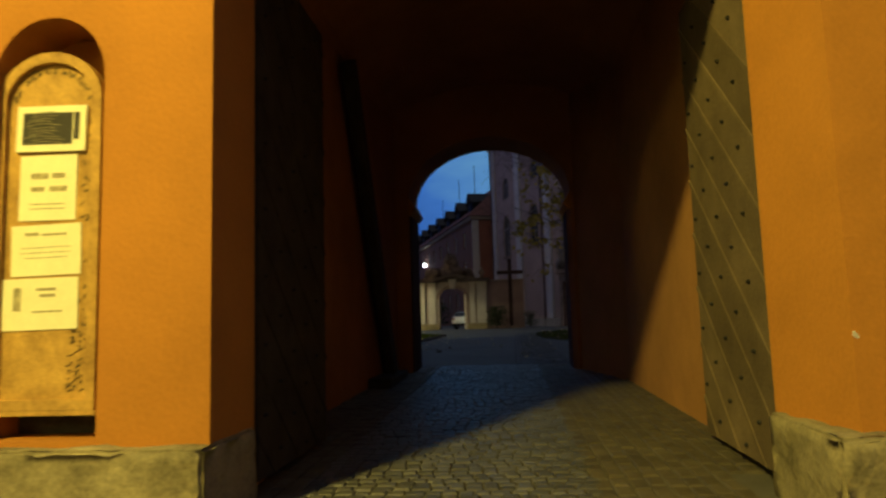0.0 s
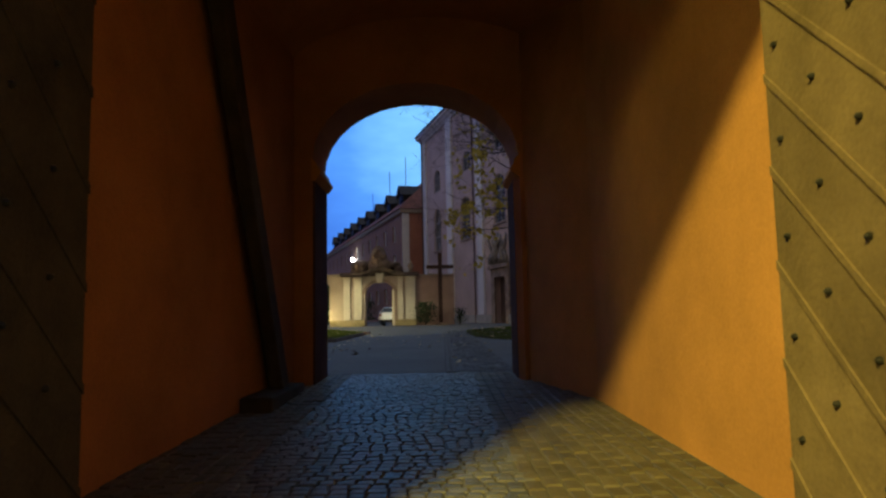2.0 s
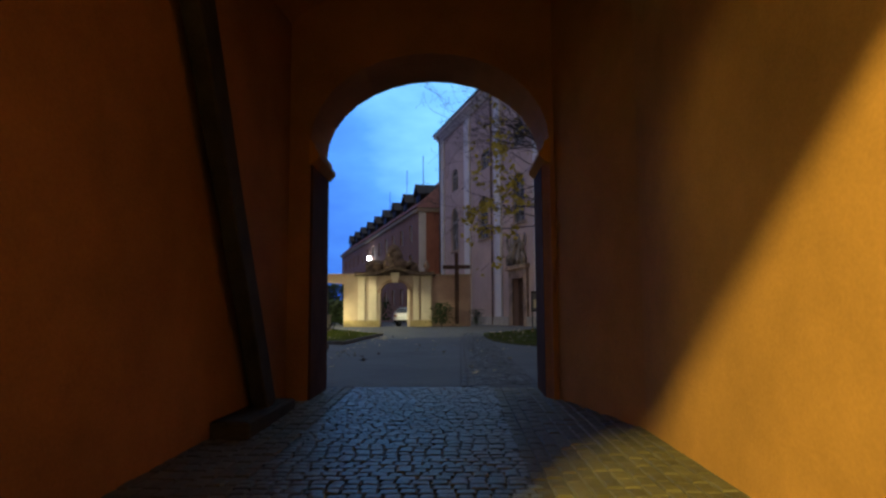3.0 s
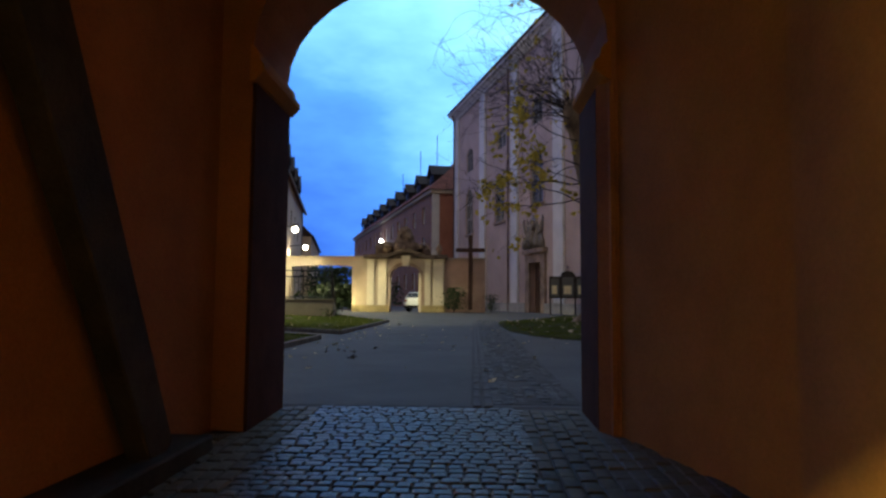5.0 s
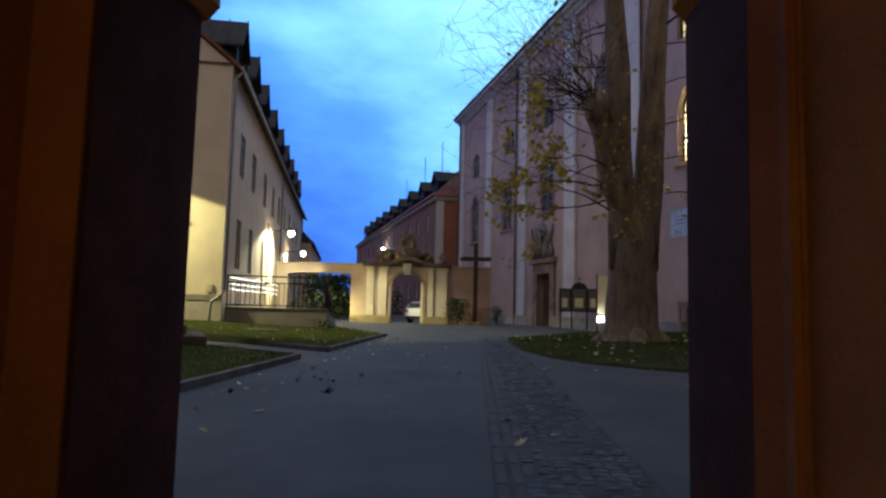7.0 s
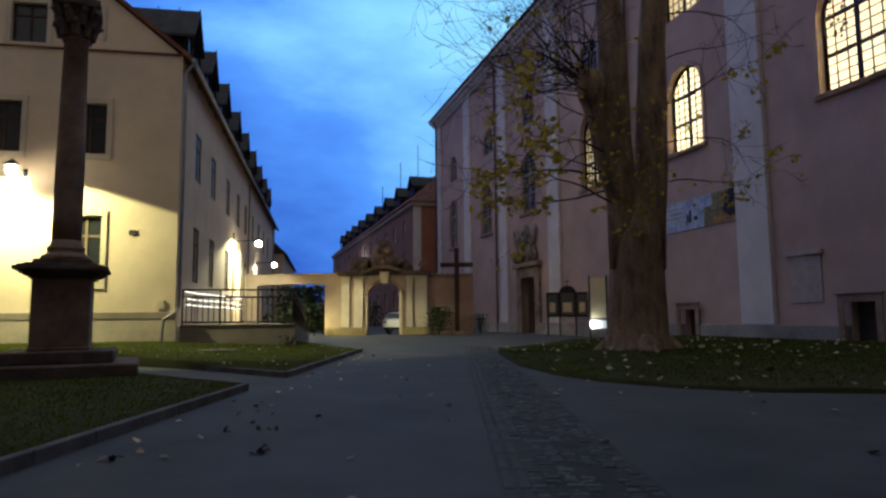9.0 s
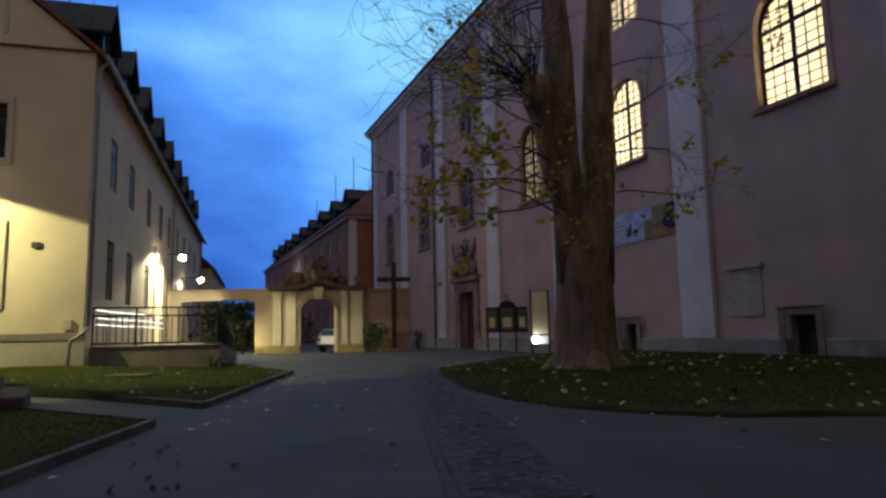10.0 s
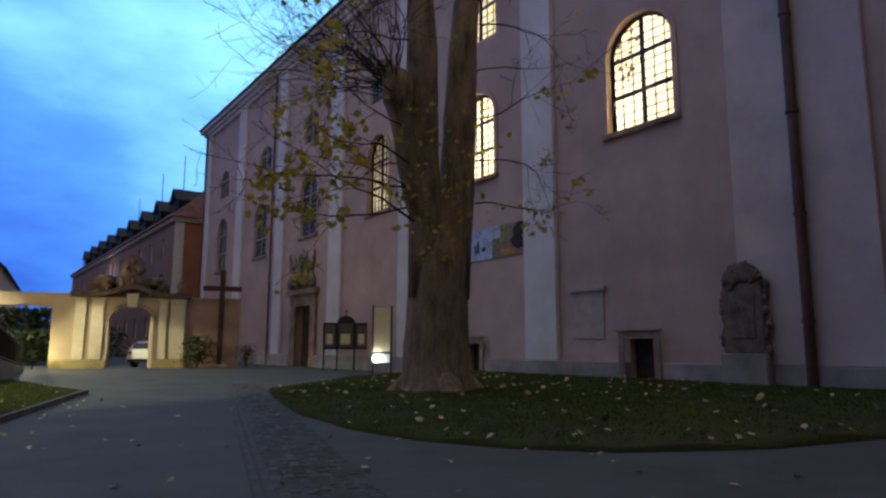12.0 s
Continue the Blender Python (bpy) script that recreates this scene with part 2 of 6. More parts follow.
CARPAINT = material("white_car_paint", (0.75, 0.75, 0.74), 0.2, vary=0.02, bump=0)
RUBBER = material("rubber", (0.02, 0.02, 0.02), 0.8, vary=0.1, bump=0)
HEDGE = material("shrub_leaf", (0.035, 0.055, 0.018), 0.7, vary=0.2, bump=0, spread=0.4)
# thin leaves and blades let some light through
for mat, share, tint in ((LEAF, 0.32, (0.48, 0.35, 0.05, 1)), (GRASS, 0.45, (0.10, 0.125, 0.016, 1))):
    _n, _l = mat.node_tree.nodes, mat.node_tree.links
    _tr, _mx = _n.new("ShaderNodeBsdfTranslucent"), _n.new("ShaderNodeMixShader")
    _mx.inputs[0].default_value = share
    _tr.inputs["Color"].default_value = tint
    _l.new(_n["Principled BSDF"].outputs[0], _mx.inputs[1])
    _l.new(_tr.outputs[0], _mx.inputs[2])
    _l.new(_mx.outputs[0], _n["Material Output"].inputs["Surface"])
PANE = glass("dark_pane", (0.02, 0.022, 0.026), 0.22)
MILK = frosted("milky_pane", (0.9, 0.87, 0.75))
# DIMPANE: side wall panes, lighter and duller than the gable glass
DIMPANE = material("pale_side_pane", (0.27, 0.235, 0.20), 0.3, vary=0.1, bump=0, spec=0.4)
SLATE = material("dark_slate", (0.035, 0.034, 0.038), 0.7, vary=0.3, stain=2.0, bump=0.5, bump_scale=12)
TARRED = material("tarred_boards", (0.022, 0.02, 0.02), 0.85, vary=0.3, stain=3.0, bump=0.3, spec=0.1)
BLACKPANE = material("dormer_pane", (0.03, 0.03, 0.035), 0.4, vary=0.1, bump=0)
BAY = material("grey_pink_plaster", (0.53, 0.445, 0.41), 0.9, vary=0.12, stain=0.5, bump=0.2, bump_scale=14)
TABLET = material("worn_tablet", (0.18, 0.14, 0.115), 0.9, vary=0.3, stain=3.0, bump=0.5, bump_scale=24)
PLAQUE = material("plaque_plaster", (0.43, 0.35, 0.315), 0.9, vary=0.12, stain=2.0, bump=0.2)
CREST = material("crest_stone", (0.19, 0.135, 0.105), 0.95, vary=0.3, stain=2.0, bump=0.6, bump_scale=20)
BULB = glow("lamp_glow", (1.0, 0.9, 0.66), 60)
GLOBE = glow("globe_glow", (0.8, 0.92, 1.0), 60)
STRIPGLOW = glow("handrail_glow", (1.0, 0.95, 0.8), 2.2)
CASEGLASS = glass("case_glass", (0.11, 0.105, 0.09), 0.3)

# ---- helpers for meshes ----
I4 = Matrix.Identity(4)


def mesh_object(name, bm, mat, smooth=False):
    me = bpy.data.meshes.new(name)
    bmesh.ops.recalc_face_normals(bm, faces=bm.faces[:])
    bm.to_mesh(me)
    bm.free()
    me.materials.append(mat)
    if smooth:
        me.polygons.foreach_set("use_smooth", [True] * len(me.polygons))
    return new(name, me)


def part(name, bm, mat, parent=None, label="", bev=0.0, smooth=False):
    """One mesh object, under a thing or a part."""
    if bev:
        bmesh.ops.bevel(bm, geom=bm.edges[:], offset=bev, segments=1, affect="EDGES", clamp_overlap=True)
    ob = mesh_object(name, bm, mat, smooth)
    if parent is not None:
        ob.parent = parent
    return tagged(ob, label)


def thing(name, m, label, category, group=""):
    return tagged(place(new(name), m), label, category, group)


def place(ob, m):
    ob.matrix_world = m
    return ob


def structure(name, bm, mat, m=I4, label="", category="", smooth=False, bev=0.0):
    ob = part(name, bm, mat, None, "", bev, smooth)
    return tagged(place(ob, m), label, category, kind="structure")


def nb():
    return bmesh.new()


def hexa(bm, pts):
    v = [bm.verts.new(p) for p in pts]
    for f in ((0, 3, 2, 1), (4, 5, 6, 7), (0, 1, 5, 4), (1, 2, 6, 5), (2, 3, 7, 6), (3, 0, 4, 7)):
        bm.faces.new([v[i] for i in f])


def box(bm, x0, x1, y0, y1, z0, z1):
    hexa(bm, [(x0, y0, z0), (x1, y0, z0), (x1, y1, z0), (x0, y1, z0), (x0, y0, z1), (x1, y0, z1), (x1, y1, z1), (x0, y1, z1)])
    return bm


def prism(bm, poly, y0, y1):
    """A polygon in x and z, drawn out in y."""
    a = [bm.verts.new((x, y0, z)) for x, z in poly]
    b = [bm.verts.new((x, y1, z)) for x, z in poly]
    bm.faces.new(a), bm.faces.new(b[::-1])
    for i in range(len(poly)):
        j = (i + 1) % len(poly)
        bm.faces.new((a[i], a[j], b[j], b[i]))
    return bm


def slab(bm, poly, z0, z1):
    a = [bm.verts.new((x, y, z0)) for x, y in poly]
    b = [bm.verts.new((x, y, z1)) for x, y in poly]
    bm.faces.new(a), bm.faces.new(b[::-1])
    for i in range(len(poly)):
        j = (i + 1) % len(poly)
        bm.faces.new((a[i], a[j], b[j], b[i]))
    return bm


def lathe(bm, profile, n=16, cx=0.0, cy=0.0):
    rings = [[bm.verts.new((cx + r * math.cos(2 * math.pi * k / n), cy + r * math.sin(2 * math.pi * k / n), z)) for k in range(n)] for r, z in profile]
    for a, b in zip(rings, rings[1:]):
        for k in range(n):
            bm.faces.new((a[k], a[(k + 1) % n], b[(k + 1) % n], b[k]))
    bm.faces.new(rings[0][::-1]), bm.faces.new(rings[-1])
    return bm


def tube(bm, pts, radii, n=8, rough=0.0):
    """A round bar through points; radii: one, or one for each point."""
    pts = [Vector(p) for p in pts]
    radii = radii if isinstance(radii, (list, tuple)) else [radii] * len(pts)
    rings, side = [], None
    for i, p in enumerate(pts):
        d = (pts[min(i + 1, len(pts) - 1)] - pts[max(i - 1, 0)]).normalized()
        if side is None:
            side = d.orthogonal().normalized()
        side = (side - d * side.dot(d)).normalized()
        up = d.cross(side)
        ring = []
        for k in range(n):
            a = 2 * math.pi * k / n
            r = radii[i] * (1 + (rough * noise.noise(p * 1.3 + Vector((math.cos(a), math.sin(a), 0)) * 1.5) if rough else 0))
            ring.append(bm.verts.new(p + (side * math.cos(a) + up * math.sin(a)) * r))
        rings.append(ring)
    for a, b in zip(rings, rings[1:]):
        for k in range(n):
            bm.faces.new((a[k], a[(k + 1) % n], b[(k + 1) % n], b[k]))
    bm.faces.new(rings[0][::-1]), bm.faces.new(rings[-1])
    return bm


def arch(x0, x1, z0, spring, crown, n=16):
    """The outline of an arched opening in x and z, from the lower left corner round."""
    c, r = (x0 + x1) / 2, (x1 - x0) / 2
    top = [(c + r * math.cos(math.pi * k / n), spring + (crown - spring) * math.sin(math.pi * k / n)) for k in range(n + 1)]
    return [(x0, z0), (x1, z0)] + top


def wall(bm, s0, s1, z0, z1, y0, y1, openings=(), top=None):
    """A wall in x and z with openings (x0, x1, sill, spring, crown) that go through it. top: height over x, for gables."""
    cuts = {s0, s1}
    for a, b, lo, sp, cr in openings:
        cuts |= {a, b}
        if cr > sp:
            c, r = (a + b) / 2, (b - a) / 2
            cuts |= {c + r * math.cos(math.pi * k / 16) for k in range(1, 16)}
    if top:
        cuts |= set(top[1])
    cuts = sorted(c for c in cuts if s0 <= c <= s1)
    levels = sorted({round(z, 4) for o in openings for z in o[2:4]})
    for a, b in zip(cuts, cuts[1:]):
        if b - a < 1e-5:
            continue
        m, spans = (a + b) / 2, []
        for p, q, lo, sp, cr in openings:
            if p < m < q:
                c, r = (p + q) / 2, (q - p) / 2

                def high(x):
                    return sp + (cr - sp) * math.sqrt(max(0, 1 - ((x - c) / r) ** 2))
                spans.append((lo, high(a), high(b)))
        spans.sort()
        ta, tb = (top[0](a), top[0](b)) if top else (z1, z1)
        la = lb = z0
        for lo, ha, hb in spans + [(None, ta, tb)]:
            ea, eb = (lo, lo) if lo is not None else (ta, tb)
            if ea > la + 1e-4 or eb > lb + 1e-4:
                flat = abs(la - lb) < 1e-6 and abs(ea - eb) < 1e-6
                zs = [(la, lb)] + [(z, z) for z in (levels if flat else ()) if la + 1e-3 < z < ea - 1e-3] + [(ea, eb)]
                for (pa, pb), (qa, qb) in zip(zs, zs[1:]):
                    hexa(bm, [(a, y0, pa), (b, y0, pb), (b, y1, pb), (a, y1, pa), (a, y0, qa), (b, y0, qb), (b, y1, qb), (a, y1, qa)])
            la, lb = ha, hb
    bmesh.ops.remove_doubles(bm, verts=bm.verts[:], dist=1e-4)
    return bm


def ground_z(y):
    """The lie of the land along the walk."""
    return float(np.interp(y, (-40, -2, 4.8, 7.8, 13, 5000), (-0.5, -0.22, -0.115, -0.035, 0.0, 0.0)))

# ---- ground ----
bm = nb()
ys = [-1500, -40, -2, 4.8, 7.82, 7.9, 13, 40, 200, 1500]
rows_v = [[bm.verts.new((x, y, ground_z(y) - 0.03 * (y < 7.85))) for x in (-1500, -8, 10, 1500)] for y in ys]
for a, b in zip(rows_v, rows_v[1:]):
    for k in range(3):
        bm.faces.new((a[k], a[k + 1], b[k + 1], b[k]))
structure("ground", bm, ASPHALT, label="grey asphalt courtyard and street ground", category="ground")

# ---- gatehouse ----
# unseen upper walls made 18 m high and 52 m wide to shade the courtyard
XL, XR = -1.72, 2.34
bm = nb()
wall(bm, -26.0, 2.60, -0.7, 18.0, -2.15, -1.5, [(-1.19, 2.33, -0.7, 3.88, 4.02), (-2.58, -1.865, 0.26, 2.42, 2.80)])
structure("wall_south", bm, ORANGE, label="orange plastered gatehouse front wall with arched gateway", category="wall")
bm = nb()
wall(bm, -26.0, 26.0, -0.7, 18.0, -1.497, -1.0, [(-1.31, 2.33, -0.7, 3.95, 4.2)])
structure("wall_south_inner", bm, ORANGE, label="orange plastered rebate of the gateway behind the front arch", category="wall")
bm = nb()
box(bm, -2.66, -1.79, -1.80, -1.52, 0.2, 2.88)
structure("niche_back", bm, ORANGE, label="orange plastered back of the wall niche", category="wall")
bm = nb()
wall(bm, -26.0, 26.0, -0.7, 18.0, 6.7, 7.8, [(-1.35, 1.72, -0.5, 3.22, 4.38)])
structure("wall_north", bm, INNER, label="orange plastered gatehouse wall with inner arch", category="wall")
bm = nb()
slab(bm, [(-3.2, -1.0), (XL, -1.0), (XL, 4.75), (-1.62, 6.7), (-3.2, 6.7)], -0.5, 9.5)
structure("wall_west", bm, INNER, label="passage wall in orange plaster, darkened for its shade", category="wall")
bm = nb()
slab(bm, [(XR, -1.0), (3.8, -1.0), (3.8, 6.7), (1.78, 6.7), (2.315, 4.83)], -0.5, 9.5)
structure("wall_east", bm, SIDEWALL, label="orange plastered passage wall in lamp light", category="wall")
bm = nb()
half, mid_x = (XR - XL) / 2 + 0.05, (XL + XR) / 2
low = [(mid_x + half * math.cos(math.pi * k / 20), 4.45 + 0.95 * math.sin(math.pi * k / 20)) for k in range(21)]
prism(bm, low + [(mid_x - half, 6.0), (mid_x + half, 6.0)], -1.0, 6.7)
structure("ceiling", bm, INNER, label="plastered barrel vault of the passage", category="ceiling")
bm = nb()
box(bm, -26.2, 26.2, -2.3, 7.95, 18.0, 18.4)
structure("roof_slab", bm, ROOF, label="flat unseen roof added to block sky light over the gatehouse", category="roof")
bm = nb()
box(bm, -26.0, -25.6, -1.0, 6.7, -0.7, 18.0)
structure("wall_far_west", bm, ORANGE, label="plain unseen end wall added to close the gatehouse", category="wall")
bm = nb()
box(bm, 25.6, 26.0, -1.0, 6.7, -0.7, 18.0)
structure("wall_far_east", bm, ORANGE, label="plain unseen end wall added to close the gatehouse", category="wall")


def impost(x0, x1, lab):
    bm = nb()
    prof = [(0, 2.90), (0.05, 2.92), (0.11, 3.00), (0.11, 3.05), (0.07, 3.10), (0.06, 3.17), (0.0, 3.24)]
    prism(bm, [(x0 + (x1 - x0) * p / 0.11, z) for p, z in prof], 6.66, 7.86)
    return structure("trim", bm, ORANGE, label=lab, category="moulding")


# thin linings that darken the arch reveals below the imposts
for a, b, y0 in ((-1.348, -1.318, 6.715), (1.645, 1.718, 6.92)):
    bm = nb()
    box(bm, a, b, y0, 7.79, -0.5, 2.905)
    structure("door_jamb", bm, JAMB, label="thin dark purple-brown lining of the inner arch jamb", category="jamb")


bm = nb()
slab(bm, [(1.647, 6.918), (1.765, 6.69), (1.80, 6.69), (1.80, 6.918)], -0.5, 2.93)
structure("trim", bm, INNER, label="orange plastered chamfer of the inner arch", category="moulding")
impost(-1.36, -1.235, "orange plaster impost moulding under the arch")
impost(1.73, 1.585, "orange plaster impost moulding under the arch")


def rubble_base(x0, x1, y0, y1, z1, label):
    """Rough stones at the foot of a pier."""
    root = tagged(new("stone_base"), label, "stone base", kind="structure")
    rnd = random.Random(int(x0 * 100))
    x = x0
    while x < x1 - 0.02:
        w = min(rnd.uniform(0.75, 1.15), x1 - x)
        if x1 - x - w < 0.3:
            w = x1 - x
        bm = nb()
        box(bm, x + 0.001, x + w - 0.001, y0, y1, -0.4, z1 + rnd.uniform(-0.02, 0.02))
        bmesh.ops.bevel(bm, geom=bm.edges[:], offset=0.018, segments=2, affect="EDGES")
        bmesh.ops.subdivide_edges(bm, edges=bm.edges[:], cuts=11, use_grid_fill=True)
        bm.normal_update()
        for v in bm.verts:
            chip = noise.noise(v.co * 4.5) + 0.6 * noise.noise(v.co * 11.0) + 0.35 * noise.noise(v.co * 26.0)
            v.co += v.normal * 0.022 * chip + Vector((0, -0.025 * abs(noise.noise(v.co * 3.0)), 0))
        part("stone", bm, RUBBLE, root, smooth=True)
        x += w
    return root


rubble_base(-4.6, -1.165, -2.29, -1.52, 0.25, "rough yellowish stone base under the gate pier")
bm = nb()
slab(bm, [(2.105, -1.43), (2.24, -2.17), (26.0, -2.17), (26.0, -1.50), (2.326, -1.50), (2.326, -1.43)], -0.7, 18.0)
structure("pier_east", bm, ORANGE, label="orange plastered gate pier standing forward of the wall", category="wall")
bm = nb()
for dx, dz, q in ((0.0, 0.0, 0.012), (0.008, -0.01, 0.009), (-0.004, 0.012, 0.008)):
    prism(bm, [(2.252 + dx + q * math.cos(a) * (1 + 0.3 * math.sin(3 * a)), 0.75 + dz + q * math.sin(a)) for a in (0.3, 1.1, 2.0, 3.0, 4.1, 5.2)], -2.174, -2.16)
structure("plaster_chip", bm, PALE, label="small pale chip in the pier's orange plaster", category="chip")
rubble_base(2.06, 4.6, -2.31, -1.42, 0.27, "rough yellowish stone base under the gate pier")

# never in view: added to cut the sky light on the gatehouse front
bm = nb()
box(bm, -45.0, 45.0, -34.0, -33.0, -0.8, 13.0)
structure("wall_sky_block", bm, CREAM, label="plain unseen wall added to block sky light from the street", category="wall")

# out of view: added to keep western sky light off the near beds
bm = nb()
box(bm, -19.0, -18.0, 7.95, 25.0, -0.3, 13.0)
structure("wall_shade_block", bm, CREAM, label="plain unseen wall added to shade the near courtyard", category="wall")

# ---- church ----
CH = Matrix.Translation((15.262, 26.363, 0)) @ Matrix.Rotation(radians(106.5), 4, "Z")
church = thing("church", CH, "large pink and pale plastered church with tall arched windows", "church")
S0, S1, EAVE = -14.0, 58.1, 23.9
BIG = [(1.52, 4.42, 9.27, 12.2, 13.58), (11.12, 13.75, 9.25, 12.15, 13.42), (20.7, 23.2, 9.25, 12.6, 14.0), (30.42, 33.2, 9.2, 12.5, 13.7), (40.0, 42.85, 8.75, 12.0, 13.25), (50.4, 53.2, 8.5, 12.2, 13.6), (-8.6, -5.6, 9.3, 12.2, 13.6)]
HIGH = [(1.6, 4.4, 16.1, 17.8, 18.8), (11.0, 13.8, 16.1, 17.8, 18.8), (20.7, 23.1, 16.1, 17.8, 18.7), (30.6, 33.0, 16.1, 17.6, 18.4), (39.6, 42.2, 15.95, 17.3, 18.0), (50.6, 53.1, 15.65, 17.4, 18.3), (-8.5, -5.7, 16.1, 17.8, 18.8)]
DOOR = (30.5, 33.6, -0.3, 4.4, 4.4)
HATCH = [(2.60, 3.83, 0.25, 1.62, 1.62), (12.0, 13.15, 0.2, 1.50, 1.50)]
bm = nb()
wall(bm, S0, S1, -0.5, EAVE, -1.1, 0.0, BIG + HIGH + [DOOR] + HATCH)
part("wall", bm, PINK, church, "pink plaster wall")
bm = nb()
box(bm, S0, S0 + 0.8, -24, -1.1, -0.5, EAVE), box(bm, S1 - 0.8, S1, -24, -1.1, -0.5, EAVE), box(bm, S0, S1, -25, -24, -0.5, EAVE)
part("wall", bm, PINK, church, "pink plaster wall")
bm = nb()
v = [bm.verts.new(p) for p in ((S0 - 1, 0.9, EAVE + 0.25), (S1 + 0.85, 0.9, EAVE + 0.25), (S1 + 0.85, -12.5, EAVE + 13), (S0 - 1, -12.5, EAVE + 13), (S1 + 0.85, -25.9, EAVE + 0.25), (S0 - 1, -25.9, EAVE + 0.25),
                               (S0 - 1, 0.9, EAVE + 0.1), (S1 + 0.85, 0.9, EAVE + 0.1), (S1 + 0.85, -25.9, EAVE + 0.1), (S0 - 1, -25.9, EAVE + 0.1))]
for f in ((0, 1, 2, 3), (3, 2, 4, 5), (6, 7, 1, 0), (7, 8, 4, 2, 1), (6, 0, 3, 5, 9), (6, 9, 8, 7), (9, 5, 4, 8)):
    bm.faces.new([v[i] for i in f])
part("roof", bm, ROOF, church, "dark brown tiled roof")
bm = nb()
for o, z0, z1 in ((0.25, 23.0, 23.3), (0.45, 23.3, 23.65), (0.75, 23.65, 24.0)):
    box(bm, S0, S1 + o, -0.5, o, z0, z1)
part("cornice", bm, PALE, church, "pale stepped eaves cornice")
# pilasters
for a, b, mat in ((-2.40, -0.5, BAY), (7.22, 9.07, PALE), (17.4, 19.3, PALE), (26.27, 28.12, PALE), (36.1, 37.8, PALE), (45.7, 47.6, PALE), (56.3, 58.12, PALE), (-12.6, -10.6, PALE)):
    bm = nb()
    box(bm, a, b, 0.0, 0.22, 0.82, 23.0)
    part("pilaster", bm, mat, church, "pale plaster pilaster strip", bev=0.02)
# the wide projecting bay beside the epitaph
bm = nb()
box(bm, -4.45, -2.402, 0.0, 0.17, 0.82, 23.0)
part("pilaster", bm, BAY, church, "wide grey-pink plaster strip", bev=0.02)
edges = [S0, 2.60, 3.83, 12.0, 13.15, 29.9, 34.2, S1]
for a, b in zip(edges[::2], edges[1::2]):
    part("plinth", box(nb(), a, b, 0.003, 0.26, -0.5, 0.81), PLINTH, church, "grey plinth", bev=0.02)


def arched_window(parent, x0, x1, sill, spring, crown, depth, pane_mat, bars, rows_n, frame_mat, fine=True):
    """A church window: an arched iron and wood frame with mullions and small panes, set into the wall."""
    bm = nb()
    c, r = (x0 + x1) / 2, (x1 - x0) / 2
    out, t = arch(x0 + 0.01, x1 - 0.01, sill + 0.01, spring, crown - 0.01), 0.11
    inn = arch(x0 + t, x1 - t, sill + t, spring, crown - t)
    for i in range(len(out)):
        j = (i + 1) % len(out)
        hexa(bm, [(out[i][0], depth, out[i][1]), (out[j][0], depth, out[j][1]), (out[j][0], depth + 0.1, out[j][1]), (out[i][0], depth + 0.1, out[i][1]),
                  (inn[i][0], depth, inn[i][1]), (inn[j][0], depth, inn[j][1]), (inn[j][0], depth + 0.1, inn[j][1]), (inn[i][0], depth + 0.1, inn[i][1])])

    bars_at = []

    def head(x):
        return spring + (crown - spring) * math.sqrt(max(0.0, 1 - ((x - c) / r) ** 2))
    for k in range(1, bars):
        x = x0 + (x1 - x0) * k / bars
        w = 0.075 if (2 * k == bars) else 0.018
        bars_at.append((x - w, x + w, depth + 0.01, depth + (0.09 if w > 0.03 else 0.05), sill + 0.02, head(x) - 0.03))
    for k in range(1, rows_n):
        z = sill + (crown - sill) * k / rows_n
        hw = r - 0.02 if z < spring else r * math.sqrt(max(0.0, 1 - ((z - spring) / (crown - spring)) ** 2)) - 0.03
        w = 0.075 if k % 4 == 0 else 0.018
        bars_at.append((c - hw, c + hw, depth + 0.012, depth + (0.08 if w > 0.03 else 0.045), z - w, z + w))
    bmesh.ops.remove_doubles(bm, verts=bm.verts[:], dist=1e-4)
    win = part("window", bm, frame_mat, parent, "dark window frame with glazing bars")
    for b in bars_at:
        part("glazing_bar", box(nb(), *b), frame_mat, win)
    bm = nb()
    prism(bm, arch(x0 + 0.03, x1 - 0.03, sill + 0.03, spring, crown - 0.03), depth - 0.02, depth - 0.005)
    part("pane", bm, pane_mat, win)
    return win


for k, (a, b, lo, sp, cr) in enumerate(BIG):
    lit = k in (0, 1, 2, 6)
    arched_window(church, a, b, lo, sp, cr, -0.34 if lit else -0.2, MILK if lit else PANE, 6 if b - a > 2 else 4, 12, IRON if lit else PLINTH)
    bm = nb()
    box(bm, a - 0.25, b + 0.25, -0.4, 0.16, lo - 0.22, lo - 0.004)
    part("sill", bm, STONE, church, "stone window sill", bev=0.02)
    # raised plaster surround
    bm = nb()
    out, inn = arch(a - 0.22, b + 0.22, lo, sp, cr + 0.22), arch(a, b, lo, sp, cr)
    for i in range(1, len(out) - 1):
        j = i + 1
        hexa(bm, [(out[i][0], 0.002, out[i][1]), (out[j][0], 0.002, out[j][1]), (out[j][0], 0.07, out[j][1]), (out[i][0], 0.07, out[i][1]),
                  (inn[i][0], 0.002, inn[i][1]), (inn[j][0], 0.002, inn[j][1]), (inn[j][0], 0.07, inn[j][1]), (inn[i][0], 0.07, inn[i][1])])
    hexa(bm, [(a - 0.22, 0.002, lo), (a, 0.002, lo), (a, 0.07, lo), (a - 0.22, 0.07, lo), (a - 0.22, 0.002, sp), (a, 0.002, sp), (a, 0.07, sp), (a - 0.22, 0.07, sp)])
    part("surround", bm, PINK, church, "raised plaster window surround")
